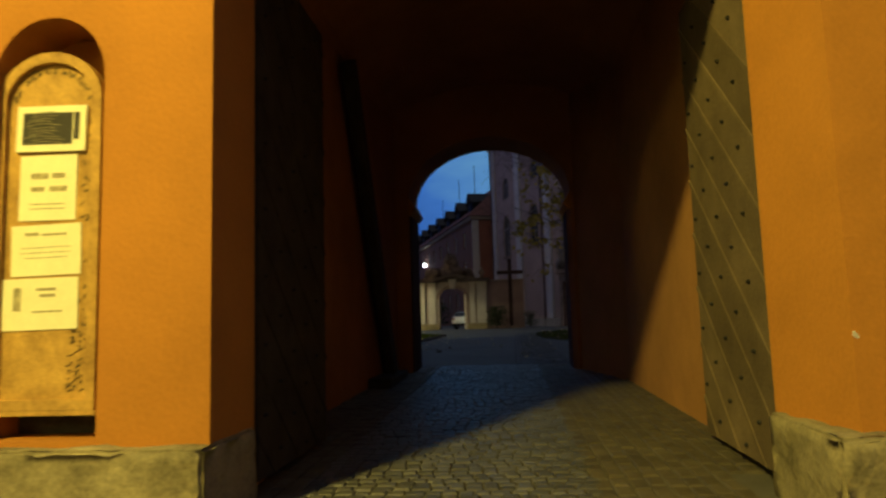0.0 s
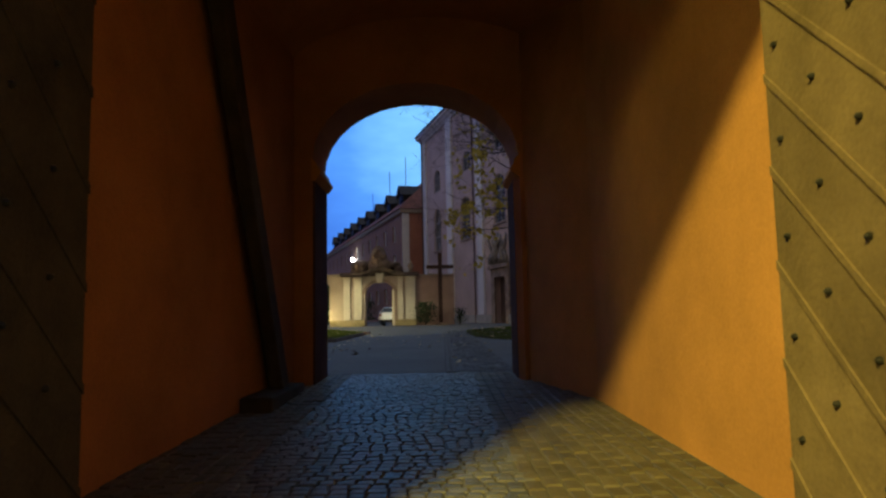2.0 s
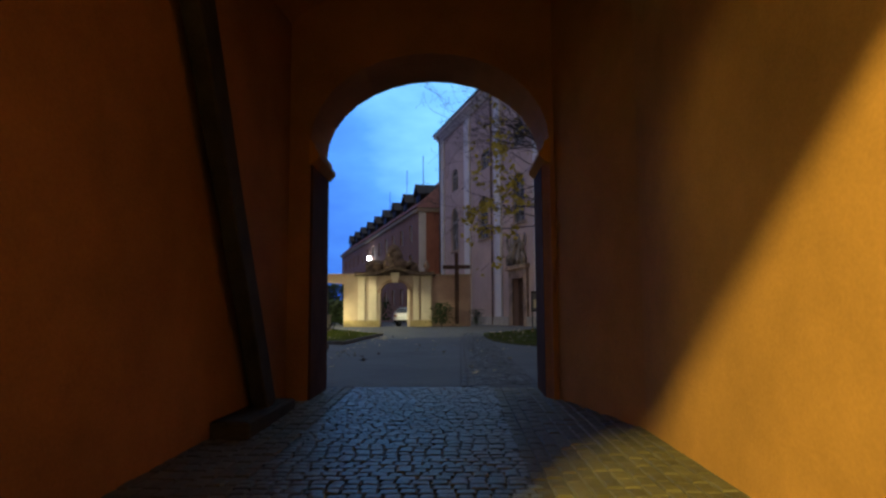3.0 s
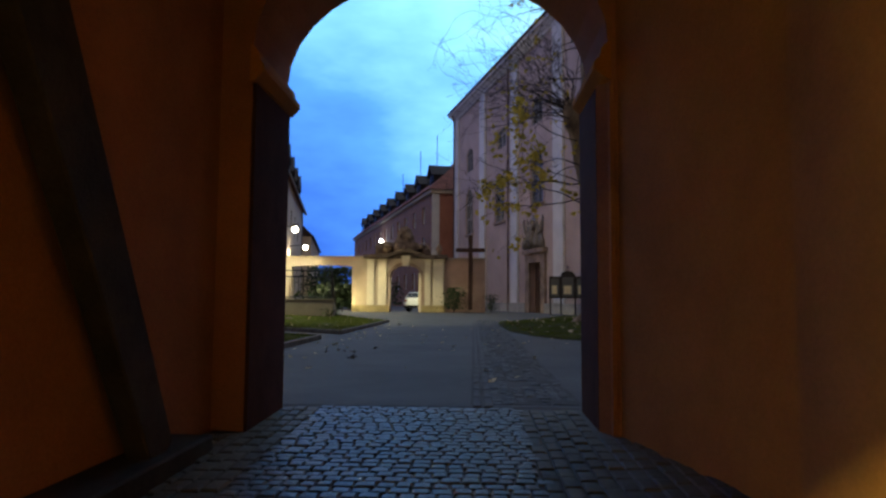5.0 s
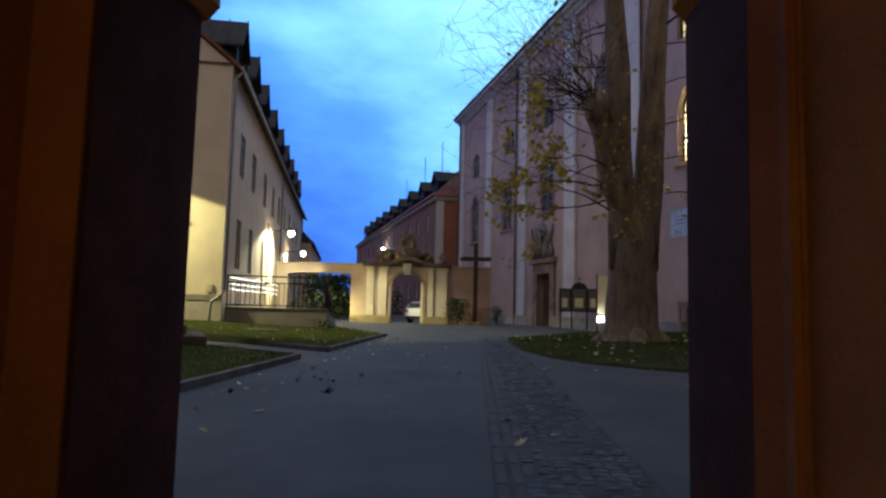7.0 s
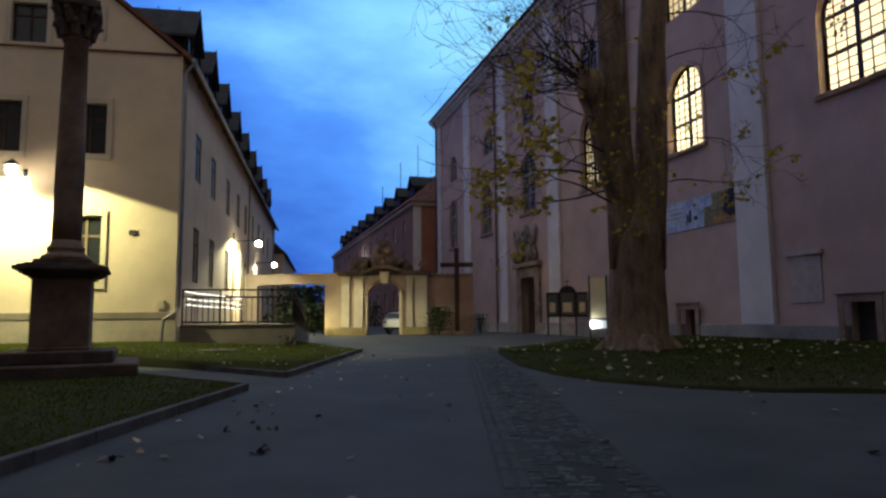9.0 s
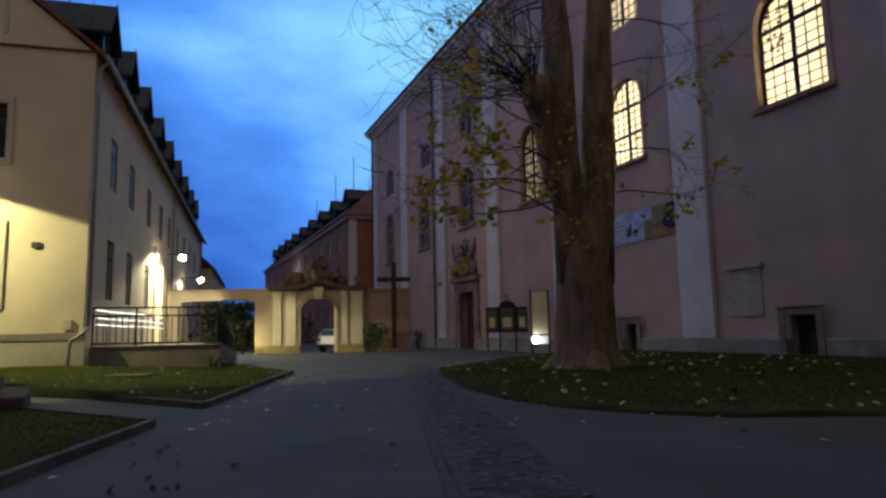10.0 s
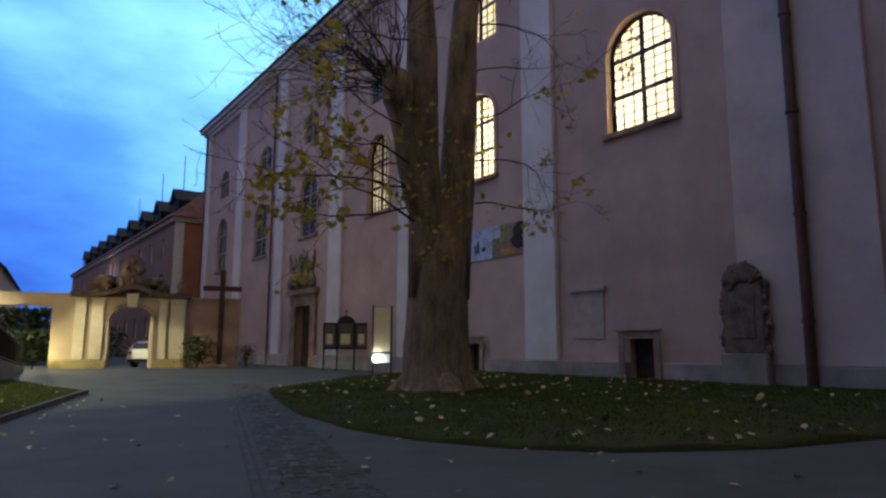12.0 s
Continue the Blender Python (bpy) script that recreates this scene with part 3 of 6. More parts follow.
for k, (a, b, lo, sp, cr) in enumerate(HIGH):
    arched_window(church, a, b, lo, sp, cr, -0.3 if k in (0, 1) else -0.2, MILK if k in (0, 1) else PANE, 6 if b - a > 2 else 4, 6, IRON if k in (0, 1) else PLINTH)
# flat dark cut-outs added for an unidentified leafy pattern in the window
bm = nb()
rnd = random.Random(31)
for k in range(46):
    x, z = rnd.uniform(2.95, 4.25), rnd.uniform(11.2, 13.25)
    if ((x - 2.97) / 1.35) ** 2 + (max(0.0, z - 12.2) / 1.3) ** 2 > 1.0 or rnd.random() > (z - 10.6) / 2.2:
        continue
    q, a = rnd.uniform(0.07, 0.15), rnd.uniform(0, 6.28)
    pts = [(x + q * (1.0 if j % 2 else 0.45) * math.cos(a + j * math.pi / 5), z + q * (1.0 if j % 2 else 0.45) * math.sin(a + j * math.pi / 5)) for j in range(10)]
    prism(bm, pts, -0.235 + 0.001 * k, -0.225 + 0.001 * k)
tagged(part("leaf_silhouettes", bm, IRON, church, "flat dark leaf shapes before the pane in the window head"), kind="stuff")
# church lamps behind the lit windows
for s, z, watts in ((3.7, 10.3, 420), (2.3, 12.3, 130), (13.2, 10.2, 260), (12.4, 12.2, 120), (22.3, 10.6, 25), (11.8, 17.2, 60), (2.9, 17.4, 60), (-7.0, 10.5, 200)):
    lamp("church_lamp", "POINT", CH @ Matrix.Translation((s, -2.2, z)), watts * 3.0, (1.0, 0.90, 0.68), 0.35)
# door
bm = nb()
for a, b in ((30.75, 32.03), (32.07, 33.35)):
    box(bm, a, b, -0.5, -0.42, -0.1, 4.2)
    for z in (0.2, 1.5, 2.8):
        box(bm, a + 0.15, b - 0.15, -0.42, -0.37, z, z + 1.1)
part("door", bm, BROWNWOOD, church, "tall dark brown panelled double door", bev=0.015)
bm = nb()
wall(bm, 29.9, 34.2, -0.3, 5.0, 0.003, 0.20, [(30.75, 33.35, -0.3, 4.2, 4.2)])
box(bm, 29.6, 34.5, 0.0, 0.42, 5.0, 5.35)
part("door_surround", bm, STONE, church, "sandstone portal surround with cornice", bev=0.02)
bm = nb()
rnd = random.Random(4)
RC = 32.4
prism(bm, [(RC - 2.1, 5.36), (RC + 2.1, 5.36), (RC + 2.0, 5.9), (RC + 1.7, 6.5), (RC + 1.5, 7.1), (RC + 0.9, 7.4), (RC + 0.55, 8.0), (RC, 8.3), (RC - 0.55, 8.0), (RC - 0.9, 7.4), (RC - 1.5, 7.1), (RC - 1.7, 6.5), (RC - 2.0, 5.9)], 0.002, 0.12)
lathe(bm, [(0.36, 5.7), (0.42, 6.1), (0.30, 6.7), (0.36, 7.15), (0.20, 7.4), (0.09, 7.46), (0.17, 7.6), (0.19, 7.75), (0.03, 7.92)], 12, RC, 0.30)
for sx in (-1, 1):
    lathe(bm, [(0.30, 5.5), (0.33, 5.9), (0.22, 6.4), (0.08, 6.5), (0.15, 6.64), (0.03, 6.84)], 10, RC + sx * 1.15, 0.26)
    tube(bm, [(RC + sx * 0.3, 0.28, 7.0), (RC + sx * 0.75, 0.3, 7.3), (RC + sx * 1.0, 0.26, 7.75), (RC + sx * 1.15, 0.22, 8.05)], [0.13, 0.11, 0.07, 0.03], 8)
    tube(bm, [(RC + sx * 2.0, 0.16, 5.5), (RC + sx * 2.05, 0.18, 6.0), (RC + sx * 1.75, 0.2, 6.35), (RC + sx * 1.5, 0.2, 6.15), (RC + sx * 1.6, 0.2, 5.95), (RC + sx * 1.72, 0.2, 6.05)], [0.2, 0.17, 0.15, 0.12, 0.09, 0.05], 8)
    tube(bm, [(RC + sx * 1.5, 0.16, 6.7), (RC + sx * 1.9, 0.18, 7.2), (RC + sx * 2.15, 0.18, 7.85), (RC + sx * 2.05, 0.16, 8.1)], [0.14, 0.13, 0.09, 0.03], 7)
    for k in range(16):
        x, z, q = RC + sx * rnd.uniform(0.35, 1.8), rnd.uniform(5.4, 7.1), rnd.uniform(0.10, 0.2)
        lathe(bm, [(q * 0.3, z - q), (q * 0.85, z - q * 0.5), (q, z), (q * 0.8, z + q * 0.6), (q * 0.2, z + q)], 8, x, 0.14 + rnd.uniform(0, 0.06))
part("relief", bm, RELIEF, church, "weathered stone relief over the portal", smooth=True)
# hatches
for a, b, lo, hi, _ in HATCH:
    bm = nb()
    wall(bm, a - 0.27, b + 0.27, 0.1, hi + 0.26, 0.265, 0.33, [(a, b, 0.1, hi, hi)])
    box(bm, a - 0.34, b + 0.34, 0.262, 0.40, hi + 0.265, hi + 0.33)
    fr = part("hatch", bm, STONE, church, "stone-framed cellar hatch", bev=0.015)
    bm = nb()
    box(bm, a, b, -0.4, -0.3, lo - 0.2, hi)
    part("grille", bm, DARKWOOD, fr, "dark closed hatch board")
# plaque and banner on the wall
bm = nb()
box(bm, 4.94, 6.42, 0.003, 0.05, 1.64, 3.42), box(bm, 4.8, 6.56, 0.003, 0.16, 3.43, 3.60)
place(tagged(part("wall_plaque", bm, PLAQUE, None, "", bev=0.012), "faded pale memorial plaque with a small ledge on the church", "plaque"), CH)
ban = thing("wall_banner", CH, "wide blue and amber printed banner hung on the church wall", "banner")
for x0, x1, z0, z1, y, mat, lab in ((11.35, 14.5, 5.31, 6.76, 0.05, BLUEISH, "pale blue printed cloth"), (9.07, 11.348, 5.31, 6.76, 0.05, BANOLIVE, "olive and brown printed cloth"),
                                    (9.12, 10.7, 5.36, 5.85, 0.054, BANRED, "amber printed foreground"),
                                    (10.75, 11.349, 6.2, 6.759, 0.055, BLUEISH, "light printed sky patch")):
    part("sheet", box(nb(), x0, x1, 0.03, y, z0, z1), mat, ban, lab)
bm = nb()
prism(bm, [(9.08, 5.62), (9.55, 5.55), (9.95, 5.72), (10.12, 6.0), (9.85, 6.22), (9.92, 6.45), (9.6, 6.74), (9.08, 6.75)], 0.0505, 0.057)
part("print", bm, BANDARK, ban, "dark printed shape")
for x, z, w, h in ((12.35, 5.95, 0.16, 0.62), (12.55, 5.85, 0.14, 0.45), (11.95, 5.8, 0.3, 0.2)):
    bm = nb()
    prism(bm, arch(x - w / 2, x + w / 2, z - h / 2, z + h * 0.2, z + h / 2, 8), 0.051, 0.056)
    part("print", bm, BANDARK, ban, "dark printed shape")
for k in range(4):
    part("print", box(nb(), 12.8, 14.3, 0.051, 0.055, 6.5 - 0.22 * k, 6.56 - 0.22 * k), PALE, ban, "pale printed line")
# downpipes
for s, y, r, mat in ((-2.56, 0.36, 0.15, COPPER), (17.2, 0.2, 0.07, COPPER), (38.4, 0.25, 0.08, COPPER), (57.5, 0.36, 0.09, COPPER)):
    bm = nb()
    tube(bm, [(s, y, 0.0), (s, y, 23.2), (s, y + 0.4, 23.9)], r, 10)
    for z in range(2, 23, 3):
        tube(bm, [(s, y, z), (s, y, z + 0.08)], r * 1.25, 10)
    part("downpipe", bm, mat, church, "brown rainwater pipe", smooth=False)
# epitaph
epi = thing("epitaph", CH, "carved grey-brown stone epitaph on a pale base by the church wall", "monument")
bm = nb()
box(bm, -1.46, -0.02, 0.265, 0.62, 0.1, 1.15)
part("base", bm, PLINTH, epi, "pale stone base", bev=0.02)
bm = nb()
box(bm, -1.35, -0.12, 0.27, 0.5, 1.152, 3.25)
part("slab", bm, CREST, epi, "brown carved slab", bev=0.03)
bm = nb()
prism(bm, arch(-1.3, -0.18, 3.25, 3.28, 3.82, 12), 0.27, 0.55)
rnd = random.Random(8)
for x in (-1.42, -0.08):
    for k in range(11):
        z, q = 1.25 + k * 0.19 + rnd.uniform(-0.03, 0.03), rnd.uniform(0.06, 0.13)
        lathe(bm, [(q * 0.4, z - q * 1.4), (q, z - q * 0.3), (q * 0.8, z + q * 0.7), (q * 0.3, z + q * 1.4)], 8, x + 0.06 * math.sin(k * 1.1) + rnd.uniform(-0.02, 0.02), 0.40)
for k in range(13):
    a, q = math.pi * k / 12, rnd.uniform(0.06, 0.13)
    z = 3.22 + 0.58 * math.sin(a)
    lathe(bm, [(q * 0.3, z - q), (q, z), (q * 0.3, z + q)], 8, -0.74 + 0.58 * math.cos(a) + rnd.uniform(-0.03, 0.03), 0.46)
for k in range(10):
    x, z, q = rnd.uniform(-1.2, -0.3), rnd.uniform(3.05, 3.6), rnd.uniform(0.06, 0.11)
    lathe(bm, [(q * 0.3, z - q), (q, z), (q * 0.3, z + q)], 7, x, 0.5)
tagged(part("carving", bm, CREST, epi, "scrolled carved border", smooth=True), kind="stuff")
bm = nb()
box(bm, -1.12, -0.36, 0.5, 0.53, 1.6, 3.0)
part("tablet", bm, TABLET, epi, "worn inscription tablet", bev=0.01)

# ---- house ----
HM = Matrix.Translation((-10.605, 32.548, 0)) @ Matrix.Rotation(radians(11), 4, "Z")
house = thing("house", HM, "cream plastered two storey house with dormered tile roof", "house")
HW, HL, HE = 11.6, 53.0, 11.95
SLOPE = 0.82
gw = [(-4.07, -2.77, 7.76, 9.78, 9.78), (-7.15, -5.85, 7.76, 9.78, 9.78), (-10.25, -8.95, 7.76, 9.78, 9.78), (-3.98, -2.80, 2.70, 5.30, 5.30), (-6.42, -5.12, 12.15, 13.75, 13.75), (-10.15, -8.95, 2.70, 5.30, 5.30)]
bm = nb()
wall(bm, -HW, 0, -0.3, HE, 0, 0.5, gw, (lambda x: HE + SLOPE * (HW / 2 - abs(x + HW / 2)) - 0.05, [-HW / 2]))
part("wall", bm, CREAM, house, "cream plaster gable wall")
sw = []
for k, (a, b) in enumerate(((3.2, 4.65), (7.5, 9.0), (13.0, 14.5), (18.0, 19.5), (22.4, 23.8), (27.4, 28.8), (32.4, 33.8), (37.4, 38.8), (42.4, 43.8))):
    sw.append((a, b, 7.5, 9.65, 9.65))
    if k not in (3,):
        sw.append((a, b, 2.9, 5.35, 5.35))
sw.append((16.6, 19.4, 1.1, 5.0, 6.3))
MS = Matrix.Rotation(radians(90), 4, "Z")
bm = nb()
wall(bm, 0.5, HL, -0.3, HE, 0, 0.5, sw)
sd = part("wall", bm, CREAM, house, "cream plaster side wall")
sd.matrix_local = MS
bm = nb()
box(bm, -HW, -HW + 0.5, 0.5, HL, -0.3, HE), box(bm, -HW + 0.5, -0.5, HL - 0.5, HL, -0.3, HE)
part("wall", bm, CREAM, house, "cream plaster wall")
bm = nb()
ov = 0.35
for x0, x1 in ((-HW / 2, ov), (-HW / 2, -HW - ov)):
    z0, z1 = HE + SLOPE * HW / 2 + 0.05, HE - SLOPE * ov + 0.05
    hexa(bm, [(x0, -0.18, z0), (x1, -0.18, z1), (x1, HL + 0.2, z1), (x0, HL + 0.2, z0), (x0, -0.18, z0 + 0.2), (x1, -0.18, z1 + 0.2), (x1, HL + 0.2, z1 + 0.2), (x0, HL + 0.2, z0 + 0.2)])
part("roof", bm, REDROOF, house, "red-brown tiled saddle roof")
bm = nb()
box(bm, -HW, 0.03, -0.08, 0.0, HE - 0.03, HE + 0.04)
part("ledge", bm, REDROOF, house, "thin tiled ledge across the gable")
part("plinth", box(nb(), -HW, 0.05, -0.05, -0.002, -0.3, 1.28), SOCLE, house, "pale rendered plinth")
part("plinth_band", box(nb(), -HW, 0.06, -0.07, -0.002, 1.284, 1.54), CONCRETE, house, "dark grey band above the plinth", bev=0.008)


def house_window(parent, x0, x1, z0, z1, m, deep=0.16, pane=PANE, frame_mat=DARKWOOD, trim=True):
    bm = nb()
    t = 0.07
    c, zt = (x0 + x1) / 2, z0 + 0.68 * (z1 - z0)
    wall(bm, x0, x1, z0, z1, deep, deep + 0.07, [(p, q, lo, hi, hi) for p, q in ((x0 + t, c - 0.05), (c + 0.05, x1 - t)) for lo, hi in ((z0 + t, zt), (zt + 0.08, z1 - t))])
    win = part("window", bm, frame_mat, parent, "brown wooden casement window")
    win.matrix_local = m
    bm = nb()
    box(bm, x0 + 0.02, x1 - 0.02, deep + 0.03, deep + 0.04, z0 + 0.02, z1 - 0.02)
    part("pane", bm, pane, win)
    bm = nb()
    box(bm, x0, x1, deep + 0.5, deep + 0.52, z0, z1)
    if trim:
        bm.free()
        bm = nb()
        w = 0.2
        for a in ((x0 - w, x0, z0 - 0.02, z1 + w), (x1, x1 + w, z0 - 0.02, z1 + w), (x0, x1, z1, z1 + w), (x0 - w, x1 + w, z0 - 0.25, z0 - 0.02)):
            box(bm, a[0], a[1], -0.05, -0.002, a[2], a[3])
        part("surround", bm, TRIM, win, "pale plaster surround")
    else:
        bm.free()
    return win


for k, (a, b, lo, hi, _) in enumerate(gw):
    house_window(house, a, b, lo, hi, I4, frame_mat=BROWNWOOD if k not in (3, 5) else OAK)
for a, b, lo, hi, cr in sw:
    if cr == hi:
        house_window(house, a, b, lo, hi, MS, deep=0.05, pane=DIMPANE, frame_mat=OAK, trim=False)


def dormer(parent, m, w=1.6, h=1.75, deep=3.0, label="dark boarded roof dormer"):
    """A gabled dormer: boarded body, front window, posts under the verge and a steep saddle roof; its front is y = 0."""
    eave, rise = h * 0.74, h * 0.62
    bm = nb()
    prism(bm, [(-w / 2, -0.4), (w / 2, -0.4), (w / 2, eave), (0, eave + rise - 0.12), (-w / 2, eave)], 0.0, deep)
    d = part("dormer", bm, TARRED, parent, label)
    d.matrix_local = m
    part("pane", box(nb(), -w / 2 + 0.28, w / 2 - 0.28, -0.03, -0.004, 0.25, eave - 0.12), BLACKPANE, d)
    bm = nb()
    wall(bm, -w / 2 + 0.18, w / 2 - 0.18, 0.15, eave - 0.02, -0.06, -0.032, [(-w / 2 + 0.28, -0.04, 0.25, eave - 0.12, eave - 0.12), (0.04, w / 2 - 0.28, 0.25, eave - 0.12, eave - 0.12)])
    part("frame", bm, TARRED, d, "dark window frame")
    for x in (-w / 2 + 0.04, w / 2 - 0.04):
        part("post", box(nb(), x - 0.05, x + 0.05, -0.30, -0.20, -0.35, eave + 0.02), TARRED, d)
    bm = nb()
    o = 0.26
    k = rise / (w / 2)
    prism(bm, [(-w / 2 - o, eave - o * k), (0, eave + rise), (w / 2 + o, eave - o * k), (w / 2 + o, eave - o * k + 0.12), (0, eave + rise + 0.13), (-w / 2 - o, eave - o * k + 0.12)], -0.42, deep)
    part("dormer_roof", bm, SLATE, d, "dark slate dormer roof")
    bm = nb()
    for q in (-0.38, 0.5, 1.4):
        tube(bm, [(0, q, eave + rise + 0.1), (0, q, eave + rise + 0.26)], [0.03, 0.012], 6)
    tagged(part("finials", bm, IRON, d, "small ridge spikes"), kind="stuff")
    return d


for y in (2.6, 7.2, 12.0, 17.4, 22.6, 28.0, 33.5, 39.0, 44.0):
    dormer(house, Matrix.Translation((-0.25, y, HE + 0.20)) @ Matrix.Rotation(radians(90), 4, "Z"), 2.0, 2.05, 3.4)
bm = nb()
tube(bm, [(0.42, -0.1, HE - 0.2), (0.42, HL, HE - 0.2)], 0.09, 8)
part("gutter", bm, ZINC, house, "zinc eaves gutter")
bm = nb()
tube(bm, [(0.42, 0.15, HE - 0.25), (0.12, 0.12, HE - 0.7), (0.12, 0.12, 1.75), (0.0, -0.14, 1.5), (-0.35, -0.30, 1.25), (-0.42, -0.32, 0.2)], 0.065, 8)
part("downpipe", bm, ZINC, house, "zinc rainwater pipe with a bent foot")
for y in (24.5, 49.4):
    bm = nb()
    tube(bm, [(0.1, y, HE - 0.4), (0.1, y, 0.2)], 0.06, 8)
    part("downpipe", bm, ZINC, house, "zinc rainwater pipe")
bm = nb()
wall(bm, 16.2, 19.8, 1.1, 6.75, -0.12, -0.003, [(16.6, 19.4, 1.1, 5.0, 6.3)])
dr = part("door_surround", bm, TRIM, house, "pale arched door surround", bev=0.02)
dr.matrix_local = MS
bm = nb()
prism(bm, arch(16.62, 19.38, 1.1, 5.0, 6.28), 0.30, 0.36)
dp = part("door", bm, TRIM, house, "pale arched entrance door in lamp light")
dp.matrix_local = MS
bm = nb()
box(bm, -1.78, -1.52, -0.05, -0.003, 4.55, 4.75)
part("house_sign", bm, INK, house, "small dark enamel house sign")
bm = nb()
box(bm, -0.68, -0.38, -0.06, -0.003, 1.65, 2.0)
part("meter_box", bm, TRIM, house, "pale meter box", bev=0.01)
# raised gable panels
for x0, x1 in ((-4.6, -2.95), (-8.7, -7.0)):
    bm = nb()
    wall(bm, x0, x1, 12.4, 13.82, -0.04, -0.002, [(x0 + 0.12, x1 - 0.12, 12.4, 13.7, 13.7)])
    part("panel_moulding", bm, TRIM, house, "raised plaster panel moulding on the gable")


def bracket_lamp(m, arm, label):
    """A wall lamp on an arm that reaches out along -y."""
    root = thing("wall_lamp", m, label, "lamp")
    bm = nb()
    tube(bm, [(0, 0, -0.05), (0, -arm * 0.6, 0.04), (0, -arm, 0.02)], 0.025, 8), box(bm, -0.08, 0.08, -0.03, 0.0, -0.2, 0.12)
    part("arm", bm, IRON, root, "dark iron bracket arm")
    bm = nb()
    lathe(bm, [(0.30, -0.02), (0.27, 0.06), (0.12, 0.16), (0.04, 0.22)], 14, 0, -arm)
    part("shade", bm, IRON, root, "dark round lamp shade")
    bm = nb()
    lathe(bm, [(0.03, -0.36), (0.11, -0.34), (0.18, -0.26), (0.20, -0.17), (0.18, -0.09), (0.12, -0.02)], 16, 0, -arm)
    part("bulb", bm, BULB, root, "glowing lamp glass", smooth=True)
    return root


bracket_lamp(HM @ Matrix.Translation((-5.6, 0, 6.95)), 1.15, "lit wall lamp on a bracket on the gable")
bracket_lamp(HM @ MS @ Matrix.Translation((17.2, 0, 6.35)), 1.5, "lit wall lamp on a bracket over the house door")
bracket_lamp(HM @ MS @ Matrix.Translation((31.7, 0, 6.12)), 1.5, "lit wall lamp on a bracket on the long house wall")

# the house further back, behind the first
HM2 = Matrix.Translation((-19.5, 84.0, 0)) @ Matrix.Rotation(radians(11), 4, "Z")
far = thing("far_house", HM2, "dim plastered house with a dark roof beyond the yard", "house")
bm = nb()
box(bm, -9, 0, 0, 30, -0.3, 9.0)
part("wall", bm, CREAM, far, "dim cream plaster wall")
bm = nb()
prism(bm, [(0.4, 8.9), (-4.5, 13.5), (-9.4, 8.9)], -0.3, 30.3)
part("roof", bm, ROOF, far, "dark tiled roof")

# ---- wing behind the gate ----
WM = Matrix.Translation((-4.15, 83.9, 0)) @ Matrix.Rotation(radians(17.5), 4, "Z")
wing = thing("monastery_wing", WM, "long plastered wing with a tiled hipped roof and dormers", "building")
WL, WE, WW = 73.0, 14.45, 13.0
bm = nb()
box(bm, 0.02, WW, 0, 0.6, -0.3, WE)
part("wall", bm, REDWALL, wing, "red-brown plaster end wall")
wins = []
for k in range(12):
    for z in (2.5, 7.0, 11.0):
        wins.append((4.0 + 5.6 * k, 5.5 + 5.6 * k, z, z + 2.2, z + 2.2))
bm = nb()
wall(bm, 0.0, WL, -0.3, WE, -0.6, 0.0, wins)
ws = part("wall", bm, WINGWALL, wing, "dull brown plaster long wall")
ws.matrix_local = Matrix.Rotation(radians(90), 4, "Z") @ Matrix.Diagonal((1, 1, 1, 1))
for a, b, lo, hi, _ in wins[:24]:
    bm = nb()
    c = (a + b) / 2
    wall(bm, a, b, lo, hi, -0.3, -0.2, [(p, q, z0, z1, z1) for p, q in ((a + 0.1, c - 0.05), (c + 0.05, b - 0.1)) for z0, z1 in ((lo + 0.1, lo + 1.4), (lo + 1.5, hi - 0.1))])
    w = part("window", bm, WHITE, wing, "white window frame")
    w.matrix_local = Matrix.Rotation(radians(90), 4, "Z")
    bm = nb()
    box(bm, a + 0.02, b - 0.02, -0.36, -0.31, lo, hi)
    part("pane", bm, PANE, w)
bm = nb()
box(bm, -0.35, WW, -0.35, WL, WE, WE + 0.5)
part("cornice", bm, PEACH, wing, "dull peach eaves cornice", bev=0.05)
bm = nb()
box(bm, -0.06, 0.9, -0.06, -0.003, -0.3, WE - 0.02)
part("quoin", bm, PALE, wing, "pale corner strip")
bm = nb()
v = [bm.verts.new(p) for p in ((-0.6, -0.6, WE + 0.5), (WW, -0.6, WE + 0.5), (WW, WL, WE + 0.5), (-0.6, WL, WE + 0.5), (WW / 2, 6.5, WE + 6.8), (WW / 2, WL - 6, WE + 6.8))]
for f in ((0, 1, 4), (1, 2, 5, 4), (2, 3, 5), (3, 0, 4, 5), (0, 3, 2, 1)):
    bm.faces.new([v[i] for i in f])
part("roof", bm, REDROOF, wing, "dark red tiled hipped roof")
for k in range(9):
    dormer(wing, Matrix.Translation((0.9, 4.0 + 7.6 * k, WE + 1.7)) @ Matrix.Rotation(radians(-90), 4, "Z"), 2.4, 1.9, 4.2)
for y, h in ((7.0, 6.0), (17.0, 6.0), (30.0, 5.0)):
    bm = nb()
    tube(bm, [(2.4, y, WE + 2.0), (2.4, y, WE + 3.2 + h)], 0.05, 6)
    part("lightning_rod", bm, IRON, wing, "thin roof rod")

# ---- gate wall across the yard ----
GY = 56.3
gate = thing("gate_wall", Matrix.Translation((0, GY, 0)), "peach plastered yard wall with a baroque arched gate", "gate")
bm = nb()
wall(bm, -15.6, -8.02, -0.3, 4.5, 0.0, 0.7, [(-14.4, -9.27, -0.3, 3.72, 3.85)])
part("wall", bm, PEACH, gate, "peach plaster wall with a wide driveway opening")
bm = nb()
